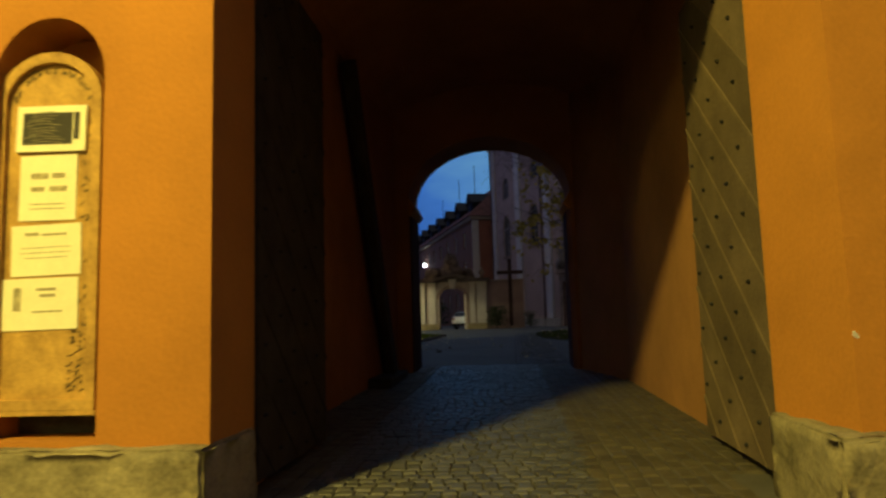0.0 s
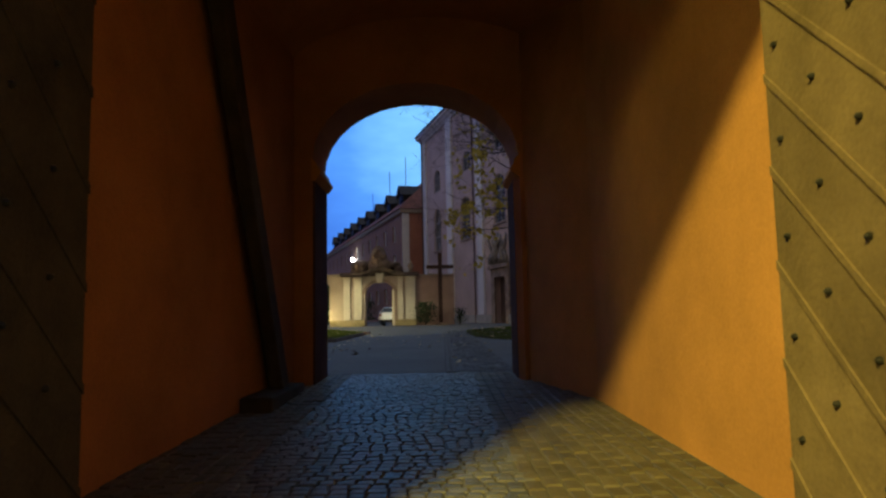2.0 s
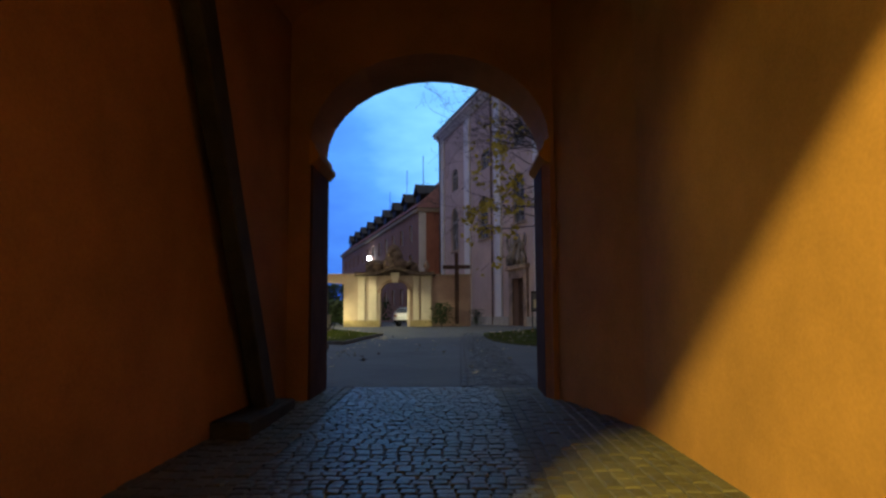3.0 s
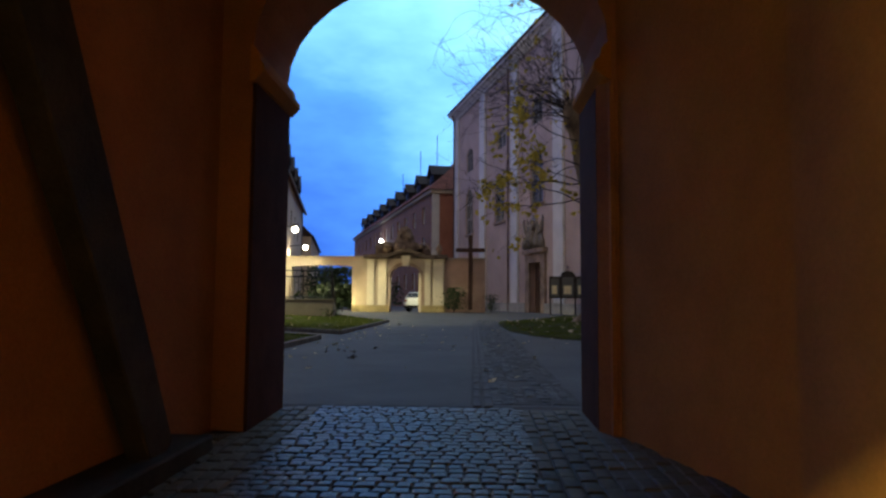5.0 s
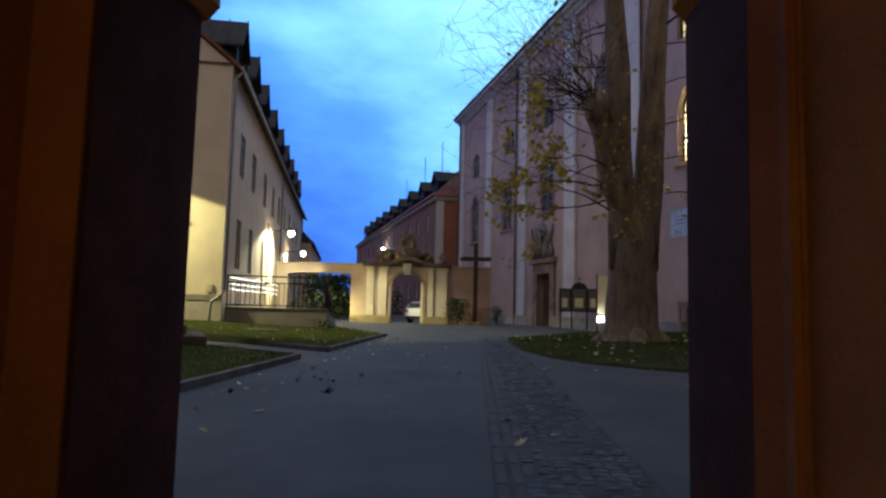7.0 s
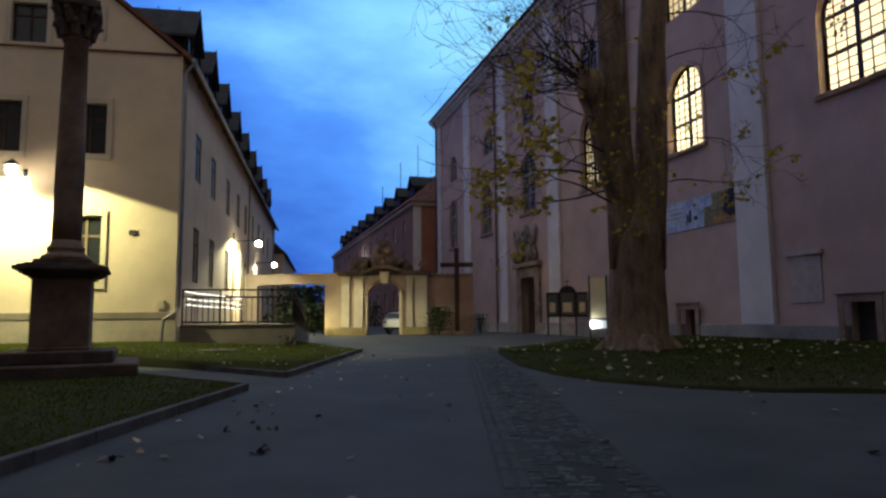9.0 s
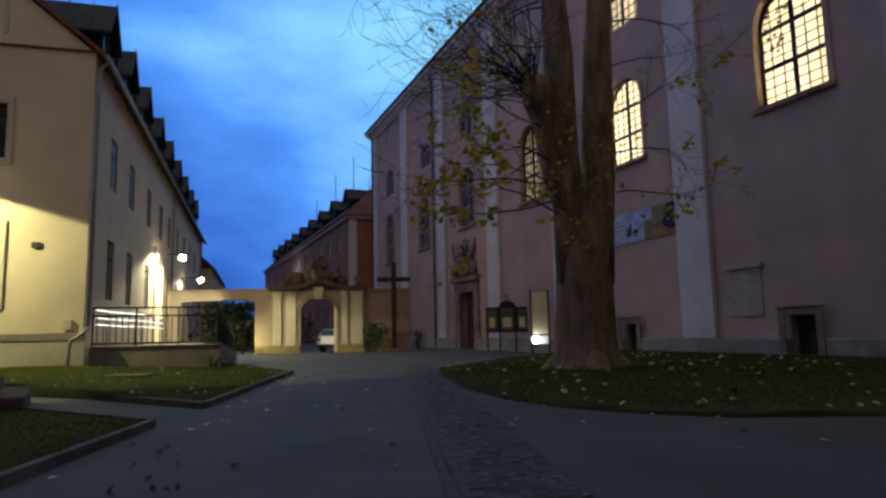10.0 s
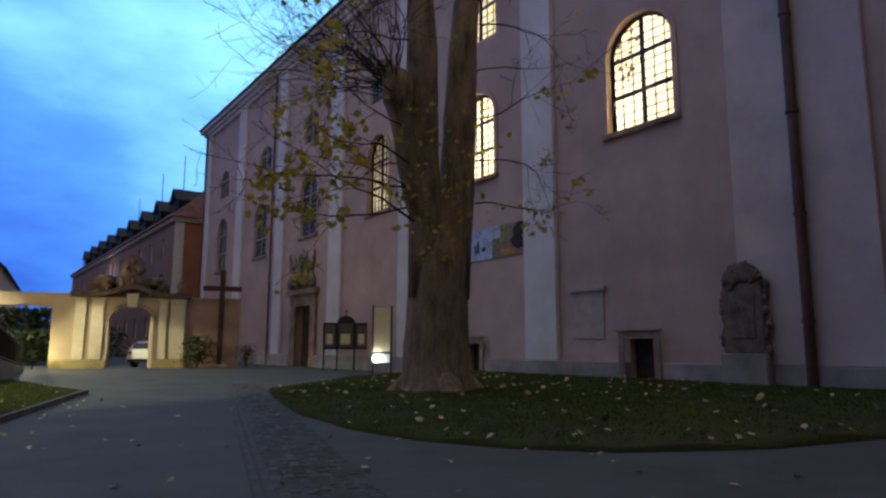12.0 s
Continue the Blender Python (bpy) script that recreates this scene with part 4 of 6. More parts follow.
wall(bm, -8.02, -1.5, -0.3, 4.43, -0.15, 0.75, [(-6.05, -3.47, -0.3, 2.9, 3.90)])
part("wall", bm, PEACH, gate, "peach plaster gate front")
bm = nb()
wall(bm, -1.5, 1.84, -0.3, 4.4, 0.05, 0.65)
part("wall", bm, BRICKPEACH, gate, "warm peach plaster garden wall")
for a, b in ((-7.98, -7.36), (-7.05, -6.35), (-3.15, -2.68), (-2.48, -1.6)):
    bm = nb()
    box(bm, a, b, -0.32, -0.152, 0.56, 4.38)
    box(bm, a - 0.06, b + 0.06, -0.36, -0.153, 4.20, 4.40)
    part("pilaster", bm, TRIM, gate, "pale plaster pilaster", bev=0.015)
for a, b, y in ((-8.04, -6.09, -0.38), (-3.43, -1.5, -0.38), (-9.25, -8.05, -0.08)):
    bm = nb()
    box(bm, a, b, y, -0.003 if y > -0.2 else -0.154, -0.3, 0.54)
    part("plinth", bm, OCHRE, gate, "ochre painted plinth", bev=0.02)
bm = nb()
pts = []
for k in range(41):
    x = -8.25 + 6.95 * k / 40
    u = abs(x + 4.75)
    z = 4.44 + (0.5 * (0.5 + 0.5 * math.cos(math.pi * min(u, 2.0) / 2.0)))
    pts.append((x, z))
for (x0, z0), (x1, z1) in zip(pts, pts[1:]):
    hexa(bm, [(x0, -0.62, z0), (x1, -0.62, z1), (x1, 0.9, z1), (x0, 0.9, z0), (x0, -0.62, z0 + 0.3), (x1, -0.62, z1 + 0.3), (x1, 0.9, z1 + 0.3), (x0, 0.9, z0 + 0.3)])
    if max(z0, z1) > 4.442:
        hexa(bm, [(x0, -0.14, 4.40), (x1, -0.14, 4.40), (x1, 0.74, 4.40), (x0, 0.74, 4.40), (x0, -0.14, z0), (x1, -0.14, z1), (x1, 0.74, z1), (x0, 0.74, z0)])
part("coping", bm, DARKSTONE, gate, "curved dark stone coping")
bm = nb()
prism(bm, [(-5.0, 3.8), (-4.5, 3.8), (-4.38, 4.68), (-5.12, 4.68)], -0.42, -0.153)
part("keystone", bm, TRIM, gate, "pale keystone", bev=0.02)
bm = nb()
out, inn = arch(-6.30, -3.22, 0.56, 2.9, 4.12), arch(-6.05, -3.47, 0.56, 2.9, 3.90)
for i in range(1, len(out) - 1):
    j = i + 1
    hexa(bm, [(out[i][0], -0.27, out[i][1]), (out[j][0], -0.27, out[j][1]), (out[j][0], -0.153, out[j][1]), (out[i][0], -0.153, out[i][1]),
              (inn[i][0], -0.27, inn[i][1]), (inn[j][0], -0.27, inn[j][1]), (inn[j][0], -0.153, inn[j][1]), (inn[i][0], -0.153, inn[i][1])])
part("arch_band", bm, STONE, gate, "stone arch band")
part("gate_post", box(nb(), -3.72, -3.50, 0.25, 0.62, -0.1, 3.25), TRIM, gate, "pale narrow door post inside the arch", bev=0.02)
bm = nb()
box(bm, -15.6, -8.27, -0.08, 0.78, 4.5, 4.64), box(bm, -1.29, 1.9, -0.04, 0.74, 4.4, 4.54)
part("coping", bm, PEACH, gate, "plain plaster coping")
bm = nb()
lathe(bm, [(0.16, 4.82), (0.10, 4.95), (0.24, 5.2), (0.26, 5.45), (0.12, 5.6), (0.16, 5.68), (0.02, 5.8)], 12, -5.6, 0.15)
lathe(bm, [(0.22, 4.82), (0.14, 4.98), (0.3, 5.25), (0.12, 5.6), (0.02, 5.8)], 12, -2.0, 0.15)
part("vase", bm, STONE, gate, "worn stone vase on the coping", smooth=True)
bm = nb()
lathe(bm, [(0.22, 4.74), (0.22, 4.84), (0.12, 4.90), (0.10, 5.0), (0.19, 5.12), (0.22, 5.25), (0.22, 5.5), (0.19, 5.56), (0.10, 5.63), (0.13, 5.70), (0.06, 5.80), (0.02, 5.87)], 16, -6.95, 0.2)
for k in range(8):
    a = 2 * math.pi * k / 8
    lathe(bm, [(0.02, 5.18), (0.05, 5.28), (0.04, 5.42), (0.02, 5.5)], 7, -6.95 + 0.19 * math.cos(a), 0.2 + 0.19 * math.sin(a))
part("urn", bm, CREST, gate, "carved weathered stone urn on the coping", smooth=True)
bm = nb()
rnd = random.Random(9)
for cx, cz, sp in ((-4.87, 6.2, 0.62),):
    for k in range(26):
        a, r = rnd.uniform(0, 6.28), sp * math.sqrt(rnd.random())
        x, z, q = cx + r * math.cos(a), cz + 0.9 * r * math.sin(a), rnd.uniform(0.12, 0.28)
        lathe(bm, [(q * 0.2, z - q), (q, z), (q * 0.2, z + q)], 7, x, 0.25 + rnd.uniform(-0.1, 0.1))
    box(bm, cx - 0.25 * sp, cx + 0.25 * sp, 0.1, 0.4, 4.8, cz)
prism(bm, [(-6.4, 5.0), (-6.2, 5.6), (-5.7, 5.9), (-5.5, 6.6), (-5.3, 7.0), (-4.87, 7.25), (-4.45, 7.0), (-4.25, 6.6), (-4.05, 5.9), (-3.55, 5.6), (-3.35, 5.0)], 0.15, 0.4)
for sx in (-1, 1):
    lathe(bm, [(0.1, 5.2), (0.42, 5.45), (0.1, 5.75)], 10, -4.87 + sx * 1.35, 0.28)
prism(bm, [(-7.4, 4.74), (-7.36, 5.5), (-7.15, 5.78), (-6.75, 5.84), (-6.2, 5.85), (-5.95, 5.78), (-5.82, 5.4), (-5.8, 4.74)], 0.15, 0.42)
prism(bm, [(-3.9, 4.74), (-3.75, 5.4), (-3.35, 5.75), (-2.95, 5.6), (-2.7, 5.1), (-2.65, 4.74)], 0.15, 0.42)
for cx in (-6.5, -3.3):
    for k in range(14):
        x, z, q = cx + rnd.uniform(-0.5, 0.5), 4.85 + 0.75 * rnd.random(), rnd.uniform(0.08, 0.15)
        lathe(bm, [(q * 0.2, z - q), (q, z), (q * 0.2, z + q)], 7, x, 0.15 + rnd.uniform(-0.05, 0.05))
part("crest", bm, CREST, gate, "carved weathered stone crest", smooth=True)

# lamp on the long wing wall, seen past the gate's crest
wl_far = thing("wall_lamp", pose(-14.9, 116.0, 11.1, 0, 0, 17.5), "lit globe lamp on a bracket on the monastery wing", "lamp")
bm = nb()
tube(bm, [(0.72, 0, 0.1), (0.3, 0, 0.36), (0, 0, 0.22)], 0.04, 8)
part("arm", bm, IRON, wl_far, "dark iron bracket arm")
bm = nb()
lathe(bm, [(0.04, -0.29), (0.2, -0.21), (0.29, 0.0), (0.2, 0.21), (0.04, 0.29)], 14)
part("globe", bm, GLOBE, wl_far, "glowing white globe", smooth=True)

# wooden cross
cross = thing("wooden_cross", pose(0.62, 55.6, 0), "tall dark wooden wayside cross by the wall", "cross")
bm = nb()
box(bm, -0.17, 0.17, -0.12, 0.12, 0.15, 6.35)
part("post", bm, BROWNWOOD, cross, bev=0.02)
bm = nb()
box(bm, -1.2, 1.2, -0.135, 0.105, 4.95, 5.28)
part("beam", bm, BROWNWOOD, cross, bev=0.02)
bm = nb()
box(bm, -0.45, 0.45, -0.4, 0.4, 0.0, 0.22)
part("footing", bm, STONE, cross, "low stone footing", bev=0.03)


def shrub(m, w, h, n, label, mat=HEDGE):
    root = thing("shrub", m, label, "shrub")
    rnd = random.Random(int(w * 100 + h * 10 + n))
    bm = nb()
    for k in range(7):
        a = rnd.uniform(0, 6.28)
        tube(bm, [(0, 0, 0), (w * 0.2 * math.cos(a), w * 0.2 * math.sin(a), h * 0.5), (w * 0.4 * math.cos(a), w * 0.4 * math.sin(a), h * 0.9)], [0.03, 0.02, 0.008], 5)
    part("stems", bm, TWIG, root)
    bm = nb()
    for k in range(n):
        p = Vector((rnd.gauss(0, w * 0.28), rnd.gauss(0, w * 0.28), h * (0.15 + 0.85 * rnd.random())))
        s = rnd.uniform(0.05, 0.11) * (0.7 + 0.5 * w)
        q = [p + Vector((rnd.uniform(-s, s), rnd.uniform(-s, s), rnd.uniform(-s, s))) for _ in range(3)]
        bm.faces.new([bm.verts.new(c) for c in q])
    part("leaves", bm, mat, root)
    return root


shrub(pose(-0.7, 55.3, 0), 1.5, 2.0, 900, "dark leafy shrub against the garden wall")
shrub(pose(2.3, 55.4, 0), 0.9, 1.5, 400, "small dark shrub beside the wooden cross")
shrub(pose(-11.2, 66.0, 0), 5.5, 2.4, 3000, "dark bushes in the garden beyond the driveway")
shrub(pose(-14.0, 72.0, 0), 5.0, 4.4, 3400, "tall dark trees in the garden beyond the driveway")
shrub(pose(-9.6, 74.0, 0), 4.0, 2.9, 2200, "dark garden bushes behind the gate wall")
shrub(pose(-6.2, 33.0, 0.10), 0.8, 0.5, 30, "low bare shrub at the lawn edge")

# ---- parked car ----
car = thing("car", pose(-3.4, 59.3, 0, 0, 0, -24), "white compact car parked behind the arched gate", "car")
bm = nb()
body = [(-2.08, 0.36), (2.0, 0.36), (2.12, 0.70), (2.0, 0.98), (1.15, 1.10), (0.45, 1.60), (-0.6, 1.70), (-1.55, 1.66), (-2.0, 1.18), (-2.14, 0.98), (-2.16, 0.62)]
prism(bm, [(y, z) for y, z in body], -0.9, 0.9)
for vert in bm.verts:
    if vert.co.z > 1.2:
        vert.co.y *= 0.8
cb = part("body", bm, CARPAINT, car, "white painted body", bev=0.06)
cb.matrix_local = Matrix.Rotation(radians(90), 4, "Z")
bm = nb()
prism(bm, [(-1.97, 1.20), (-1.60, 1.60), (-1.66, 1.63), (-2.03, 1.22)], -0.64, 0.64)
cw = part("rear_window", bm, PANE, car, "dark rear window")
cw.matrix_local = Matrix.Rotation(radians(90), 4, "Z") @ Matrix.Translation((-0.03, 0, 0.0))
for y in (-0.88, 0.87):
    bm = nb()
    prism(bm, [(-1.45, 1.12), (-1.15, 1.5), (0.45, 1.46), (0.95, 1.1)], y * 0.83, y * 0.84)
    sw_ = part("side_window", bm, PANE, car, "dark side window")
    sw_.matrix_local = Matrix.Rotation(radians(90), 4, "Z")
for x in (-0.8, 0.8):
    for y in (-1.3, 1.3):
        bm = nb()
        tube(bm, [(x - 0.12, y, 0.33), (x + 0.12, y, 0.33)], 0.33, 16)
        wh = part("wheel", bm, RUBBER, car, "black tyre")
        bm = nb()
        tube(bm, [(x - 0.13, y, 0.33), (x + 0.13, y, 0.33)], 0.19, 12)
        part("rim", bm, ZINC, wh, "grey rim")
for x in (-0.68, 0.68):
    bm = nb()
    box(bm, x - 0.14, x + 0.14, -2.17, -2.0, 0.86, 1.04)
    part("tail_light", bm, REDWALL, car, "dark red tail light", bev=0.02)
bm = nb()
box(bm, -0.8, 0.8, -2.2, -2.0, 0.36, 0.56)
part("bumper", bm, RUBBER, car, "black rear bumper", bev=0.03)

# ---- gateway: door leaves, notice board, timbers ----


def clip(poly, inside, cross_at):
    out = []
    for i, p in enumerate(poly):
        q = poly[(i + 1) % len(poly)]
        if inside(p):
            out.append(p)
        if inside(p) != inside(q):
            out.append(cross_at(p, q))
    return out


def strip(c0, c1, w, h, k):
    """The part of a w by h panel between the slanted lines z = k x + c0 and z = k x + c1."""
    poly = [(0, 0), (w, 0), (w, h), (0, h)]
    for c, sign in ((c0, 1), (c1, -1)):
        def side(p, c=c, sign=sign):
            return sign * (p[1] - k * p[0] - c) >= 0

        def meet(p, q, c=c):
            a, b = p[1] - k * p[0] - c, q[1] - k * q[0] - c
            t = a / (a - b)
            return (p[0] + t * (q[0] - p[0]), p[1] + t * (q[1] - p[1]))
        poly = clip(poly, side, meet)
        if len(poly) < 3:
            return []
    return poly


def gate_leaf(m, w, h, mat, label):
    """A heavy gate leaf of slanted boards with beads and studs; its show side is y < 0."""
    root = thing("gate_leaf", m, label, "gate leaf", "leaves of the gateway")
    bm = nb()
    box(bm, 0, w, 0.032, 0.075, 0, h)
    part("backing", bm, DARKWOOD, root, "dark backing boards")
    k, step, c = -0.9, 0.47, -0.18
    while c < h + 2.2:
        p = strip(c + 0.012, c + step - 0.012, w, h, k)
        if len(p) > 2:
            bm = nb()
            prism(bm, p, 0.0, 0.03)
            part("board", bm, mat, root)
        p = strip(c - 0.022, c + 0.022, w, h, k)
        if len(p) > 2:
            bm = nb()
            prism(bm, p, -0.010, 0.031)
            part("bead", bm, OAK if mat is OAK else mat, root, "raised bead strip")
        bm = nb()
        for j in range(7):
            x = 0.12 + j * 0.3
            z = k * x + c + step / 2
            if 0.05 < z < h - 0.05 and x < w - 0.05:
                tube(bm, [(x, 0.0, z), (x, -0.016, z), (x, -0.024, z)], [0.017, 0.014, 0.005], 8)
        if len(bm.verts):
            tagged(part("studs", bm, IRON, root, "black iron stud heads"), kind="stuff")
        else:
            bm.free()
        c += step
    return root


# the lit leaf folded back on the east side, its show side towards the passage
gate_leaf(Matrix.Translation((2.15, 0.24, -0.13)) @ Matrix.Rotation(radians(-90.8), 4, "Z"), 1.64, 3.75, OAK, "weathered oak gate leaf with slanted boards standing open")
# same kind of leaf on the unlit side; DARKWOOD carries its shade
gate_leaf(Matrix.Translation((-1.175, -1.47, -0.13)) @ Matrix.Rotation(radians(90.0), 4, "Z"), 1.62, 3.75, DARKWOOD, "oak gate leaf standing open, slanted boards darkened for the shade")

nbd = thing("notice_board", I4, "arched worn wooden notice board set in the wall niche", "notice board")
bm = nb()
prism(bm, arch(-2.55, -1.98, 0.49, 2.30, 2.55), -2.05, -2.01)
part("panel", bm, BOARDW, nbd, "scratched ochre panel")
bm = nb()
out, inn = arch(-2.61, -1.925, 0.43, 2.30, 2.61), arch(-2.55, -1.985, 0.49, 2.30, 2.545)
for i in range(len(out)):
    j = (i + 1) % len(out)
    hexa(bm, [(out[i][0], -2.085, out[i][1]), (out[j][0], -2.085, out[j][1]), (out[j][0], -2.00, out[j][1]), (out[i][0], -2.00, out[i][1]),
              (inn[i][0], -2.085, inn[i][1]), (inn[j][0], -2.085, inn[j][1]), (inn[j][0], -2.00, inn[j][1]), (inn[i][0], -2.00, inn[i][1])])
part("frame", bm, BOARDW, nbd, "worn arched wooden frame")
# flaked paint: scratches round the arched head and up the edges
bm = nb()
rnd = random.Random(31)
for k in range(150):
    if k < 70:
        a, q = rnd.uniform(0.15, 2.95), rnd.uniform(0.78, 1.0) ** 0.5
        x, z = -2.265 + 0.265 * q * math.cos(a), 2.27 + 0.24 * q * math.sin(a)
    elif k < 110:
        x, z = -2.0 - 0.05 * rnd.random() ** 2 - 0.01, rnd.uniform(0.55, 2.25)
    else:
        x, z = rnd.uniform(-2.12, -2.02), 0.52 + 0.4 * rnd.random() ** 2
    turn, ln, wd = rnd.uniform(0.2, 1.0), rnd.uniform(0.008, 0.035), rnd.uniform(0.002, 0.008)
    c, n = math.cos(turn), math.sin(turn)
    p = [(ln * rnd.uniform(0.7, 1) * u, wd * rnd.uniform(0.5, 1) * w) for u, w in ((-1, 0), (-0.4, -1), (0.5, -0.8), (1, 0.2), (0.3, 1), (-0.5, 0.7))]
    y = -2.051 - 0.000015 * k
    prism(bm, [(x + c * u - n * w, z + n * u + c * w) for u, w in p], y, -2.049)
tagged(part("flaked_patch", bm, FLAKE, nbd, "dark scratches where the paint has flaked"), kind="stuff")
bm = nb()
box(bm, -2.62, -1.915, -2.085, -2.02, 0.40, 0.428)
part("sill", bm, BOARDW, nbd, "pale worn wooden sill")
# dark sheet that puts the deep recess's shade into colour
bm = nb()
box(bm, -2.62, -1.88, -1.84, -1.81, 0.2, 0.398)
part("recess", bm, GAP, nbd, "dark sheet standing for the shade under the board")


def paper(x0, x1, z0, z1, tilt, label, marks=(), dark=False):
    """A notice; marks: (x, z, width, height) bars of writing in shares of the sheet."""
    w, h = x1 - x0, z1 - z0
    root = thing("notice", Matrix.Translation(((x0 + x1) / 2, -2.053, (z0 + z1) / 2)) @ Matrix.Rotation(radians(tilt), 4, "Y"), label, "notice", "papers on the notice board")
    bm = nb()
    box(bm, -w / 2, w / 2, -0.004 if not dark else -0.02, 0.0, -h / 2, h / 2)
    part("sheet", bm, PAPER, root, "cream paper sheet")
    y = -0.0055 if not dark else -0.0215
    if dark:
        bm = nb()
        rnd = random.Random(5)
        for k in range(11):
            z, x = (0.16 + 0.066 * k - 0.5) * h, (0.12 + 0.1 * rnd.random() - 0.5) * w
            tube(bm, [(x, y - 0.001, z), (x + 0.22 * w, y - 0.001, z + 0.05 * h + rnd.uniform(-0.004, 0.004)), (x + rnd.uniform(0.34, 0.52) * w, y - 0.001, z + 0.02 * h)], 0.0016, 5)
        tagged(part("writing", bm, FAINT, root, "pale chalky handwriting"), kind="stuff")
    for mx, mz, mw, mh in marks:
        bm = nb()
        box(bm, (mx - mw / 2 - 0.5) * w, (mx + mw / 2 - 0.5) * w, y, y + 0.001, (mz - mh / 2 - 0.5) * h, (mz + mh / 2 - 0.5) * h)
        part("writing", bm, INK if mh > 0.3 and dark else FAINT, root, "printed line")
    return root


paper(-2.48, -2.03, 1.985, 2.27, 1.5, "framed dark sheet pinned to the notice board", [(0.45, 0.5, 0.72, 0.7), (0.87, 0.55, 0.08, 0.6)], True)
paper(-2.46, -2.09, 1.56, 1.965, 0.5, "cream paper notice with two dark printed lines", [(0.35, 0.68, 0.3, 0.09), (0.68, 0.68, 0.22, 0.08), (0.32, 0.48, 0.24, 0.07), (0.68, 0.48, 0.3, 0.08), (0.5, 0.25, 0.6, 0.015), (0.5, 0.18, 0.6, 0.015)])
paper(-2.50, -2.05, 1.225, 1.535, -1.0, "pale paper notice with a faint printed heading", [(0.3, 0.82, 0.2, 0.06), (0.62, 0.8, 0.35, 0.04), (0.5, 0.55, 0.7, 0.014), (0.5, 0.45, 0.7, 0.014), (0.5, 0.35, 0.6, 0.014)])
paper(-2.545, -2.06, 0.90, 1.21, -0.6, "pale curled paper notice with a small emblem", [(0.2, 0.6, 0.1, 0.45), (0.58, 0.78, 0.26, 0.05), (0.6, 0.66, 0.2, 0.06), (0.6, 0.35, 0.4, 0.03)])


def timber(p, q, w, d, label):
    p, q = Vector(p), Vector(q)
    ax = (q - p).normalized()
    side = Vector((1, 0, 0))
    up = ax.cross(side).normalized()
    bm = nb()
    pts = []
    for e in (p, q):
        pts += [e - up * w / 2 - side * d / 2, e + up * w / 2 - side * d / 2, e + up * w / 2 + side * d / 2, e - up * w / 2 + side * d / 2]
    hexa(bm, pts)
    ob = part("timber_prop", bm, DARKWOOD, None, "", bev=0.012)
    return tagged(ob, label, "timber", "props by the passage wall")


timber((-1.52, 5.47, 0.0), (-1.56, 2.80, 4.45), 0.30, 0.16, "thick grey-brown timber prop leaning along the passage wall")
timber((-1.60, 5.62, 0.0), (-1.62, 3.15, 4.5), 0.36, 0.13, "broad dark timber prop leaning along the passage wall")
bm = nb()
box(bm, -1.70, -1.34, 4.35, 6.05, -0.2, 0.03)
tagged(part("timber_sill", bm, DARKWOOD, None, "", bev=0.015), "low dark timber sill under the leaning props", "timber")

# ---- courtyard: kerbs, lawns ----


def inside(poly, x, y):
    hit = False
    for i in range(len(poly)):
        (x0, y0), (x1, y1) = poly[i], poly[i - 1]
        if (y0 > y) != (y1 > y) and x < (x1 - x0) * (y - y0) / (y1 - y0) + x0:
            hit = not hit
    return hit


def lawn(name, poly, height, label, blades, near, seed):
    """A turf mound over an outline, with grass blades as stuff."""
    bm = nb()
    lo = [bm.verts.new((x, y, 0)) for x, y in poly]
    bm.faces.new(lo)
    bmesh.ops.triangulate(bm, faces=bm.faces[:])
    for _ in range(5):
        long = [e for e in bm.edges if e.calc_length() > 1.1]
        if long:
            bmesh.ops.subdivide_edges(bm, edges=long, cuts=1)
            bmesh.ops.triangulate(bm, faces=bm.faces[:])
    for v in bm.verts:
        v.co.z = height(v.co.x, v.co.y) + 0.02 * noise.noise(v.co * 1.1)
    rim = [e for e in bm.edges if e.is_boundary]
    new_e = bmesh.ops.extrude_edge_only(bm, edges=rim)["geom"]
    for g in new_e:
        if isinstance(g, bmesh.types.BMVert):
            g.co.z = -0.15
    structure(name, bm, SOIL, label=label, category="lawn", smooth=True)
    rnd = random.Random(seed)
    xs, ys_ = [p[0] for p in poly], [p[1] for p in poly]
    verts, faces, made, tries = [], [], 0, 0
    while made < blades and tries < blades * 12:
        tries += 1
        x, y = rnd.uniform(min(xs), max(xs)), rnd.uniform(min(ys_), max(ys_))
        if not inside(poly, x, y) or rnd.random() > near(x, y):
            continue
        z, a, s = height(x, y) + 0.02 * noise.noise(Vector((x, y, 0)) * 1.1), rnd.uniform(0, 6.28), rnd.uniform(0.6, 1.3)
        dx, dy, h = 0.011 * s * math.cos(a), 0.011 * s * math.sin(a), rnd.uniform(0.018, 0.05) * s
        b = len(verts)
        verts += [(x - dx, y - dy, z - 0.01), (x + dx, y + dy, z - 0.01), (x + rnd.uniform(-0.05, 0.05), y + rnd.uniform(-0.05, 0.05), z + h)]
        faces.append((b, b + 1, b + 2))
        made += 1
    me = bpy.data.meshes.new("grass")
    me.from_pydata(verts, [], faces)
    me.materials.append(GRASS)
    tagged(new("grass", me), "short autumn grass on the courtyard lawn", "grass", kind="stuff")


BED1 = [(-3.36, 8.4), (-3.3, 18.15), (-6.75, 20.9), (-16.0, 20.9), (-16.0, 8.4)]
BED2 = [(-3.22, 20.6), (-3.12, 31.2), (-6.4, 36.8), (-7.2, 36.0), (-6.7, 33.3), (-10.7, 32.4), (-22.0, 30.0), (-22.0, 24.6), (-8.6, 24.6), (-6.4, 23.2)]
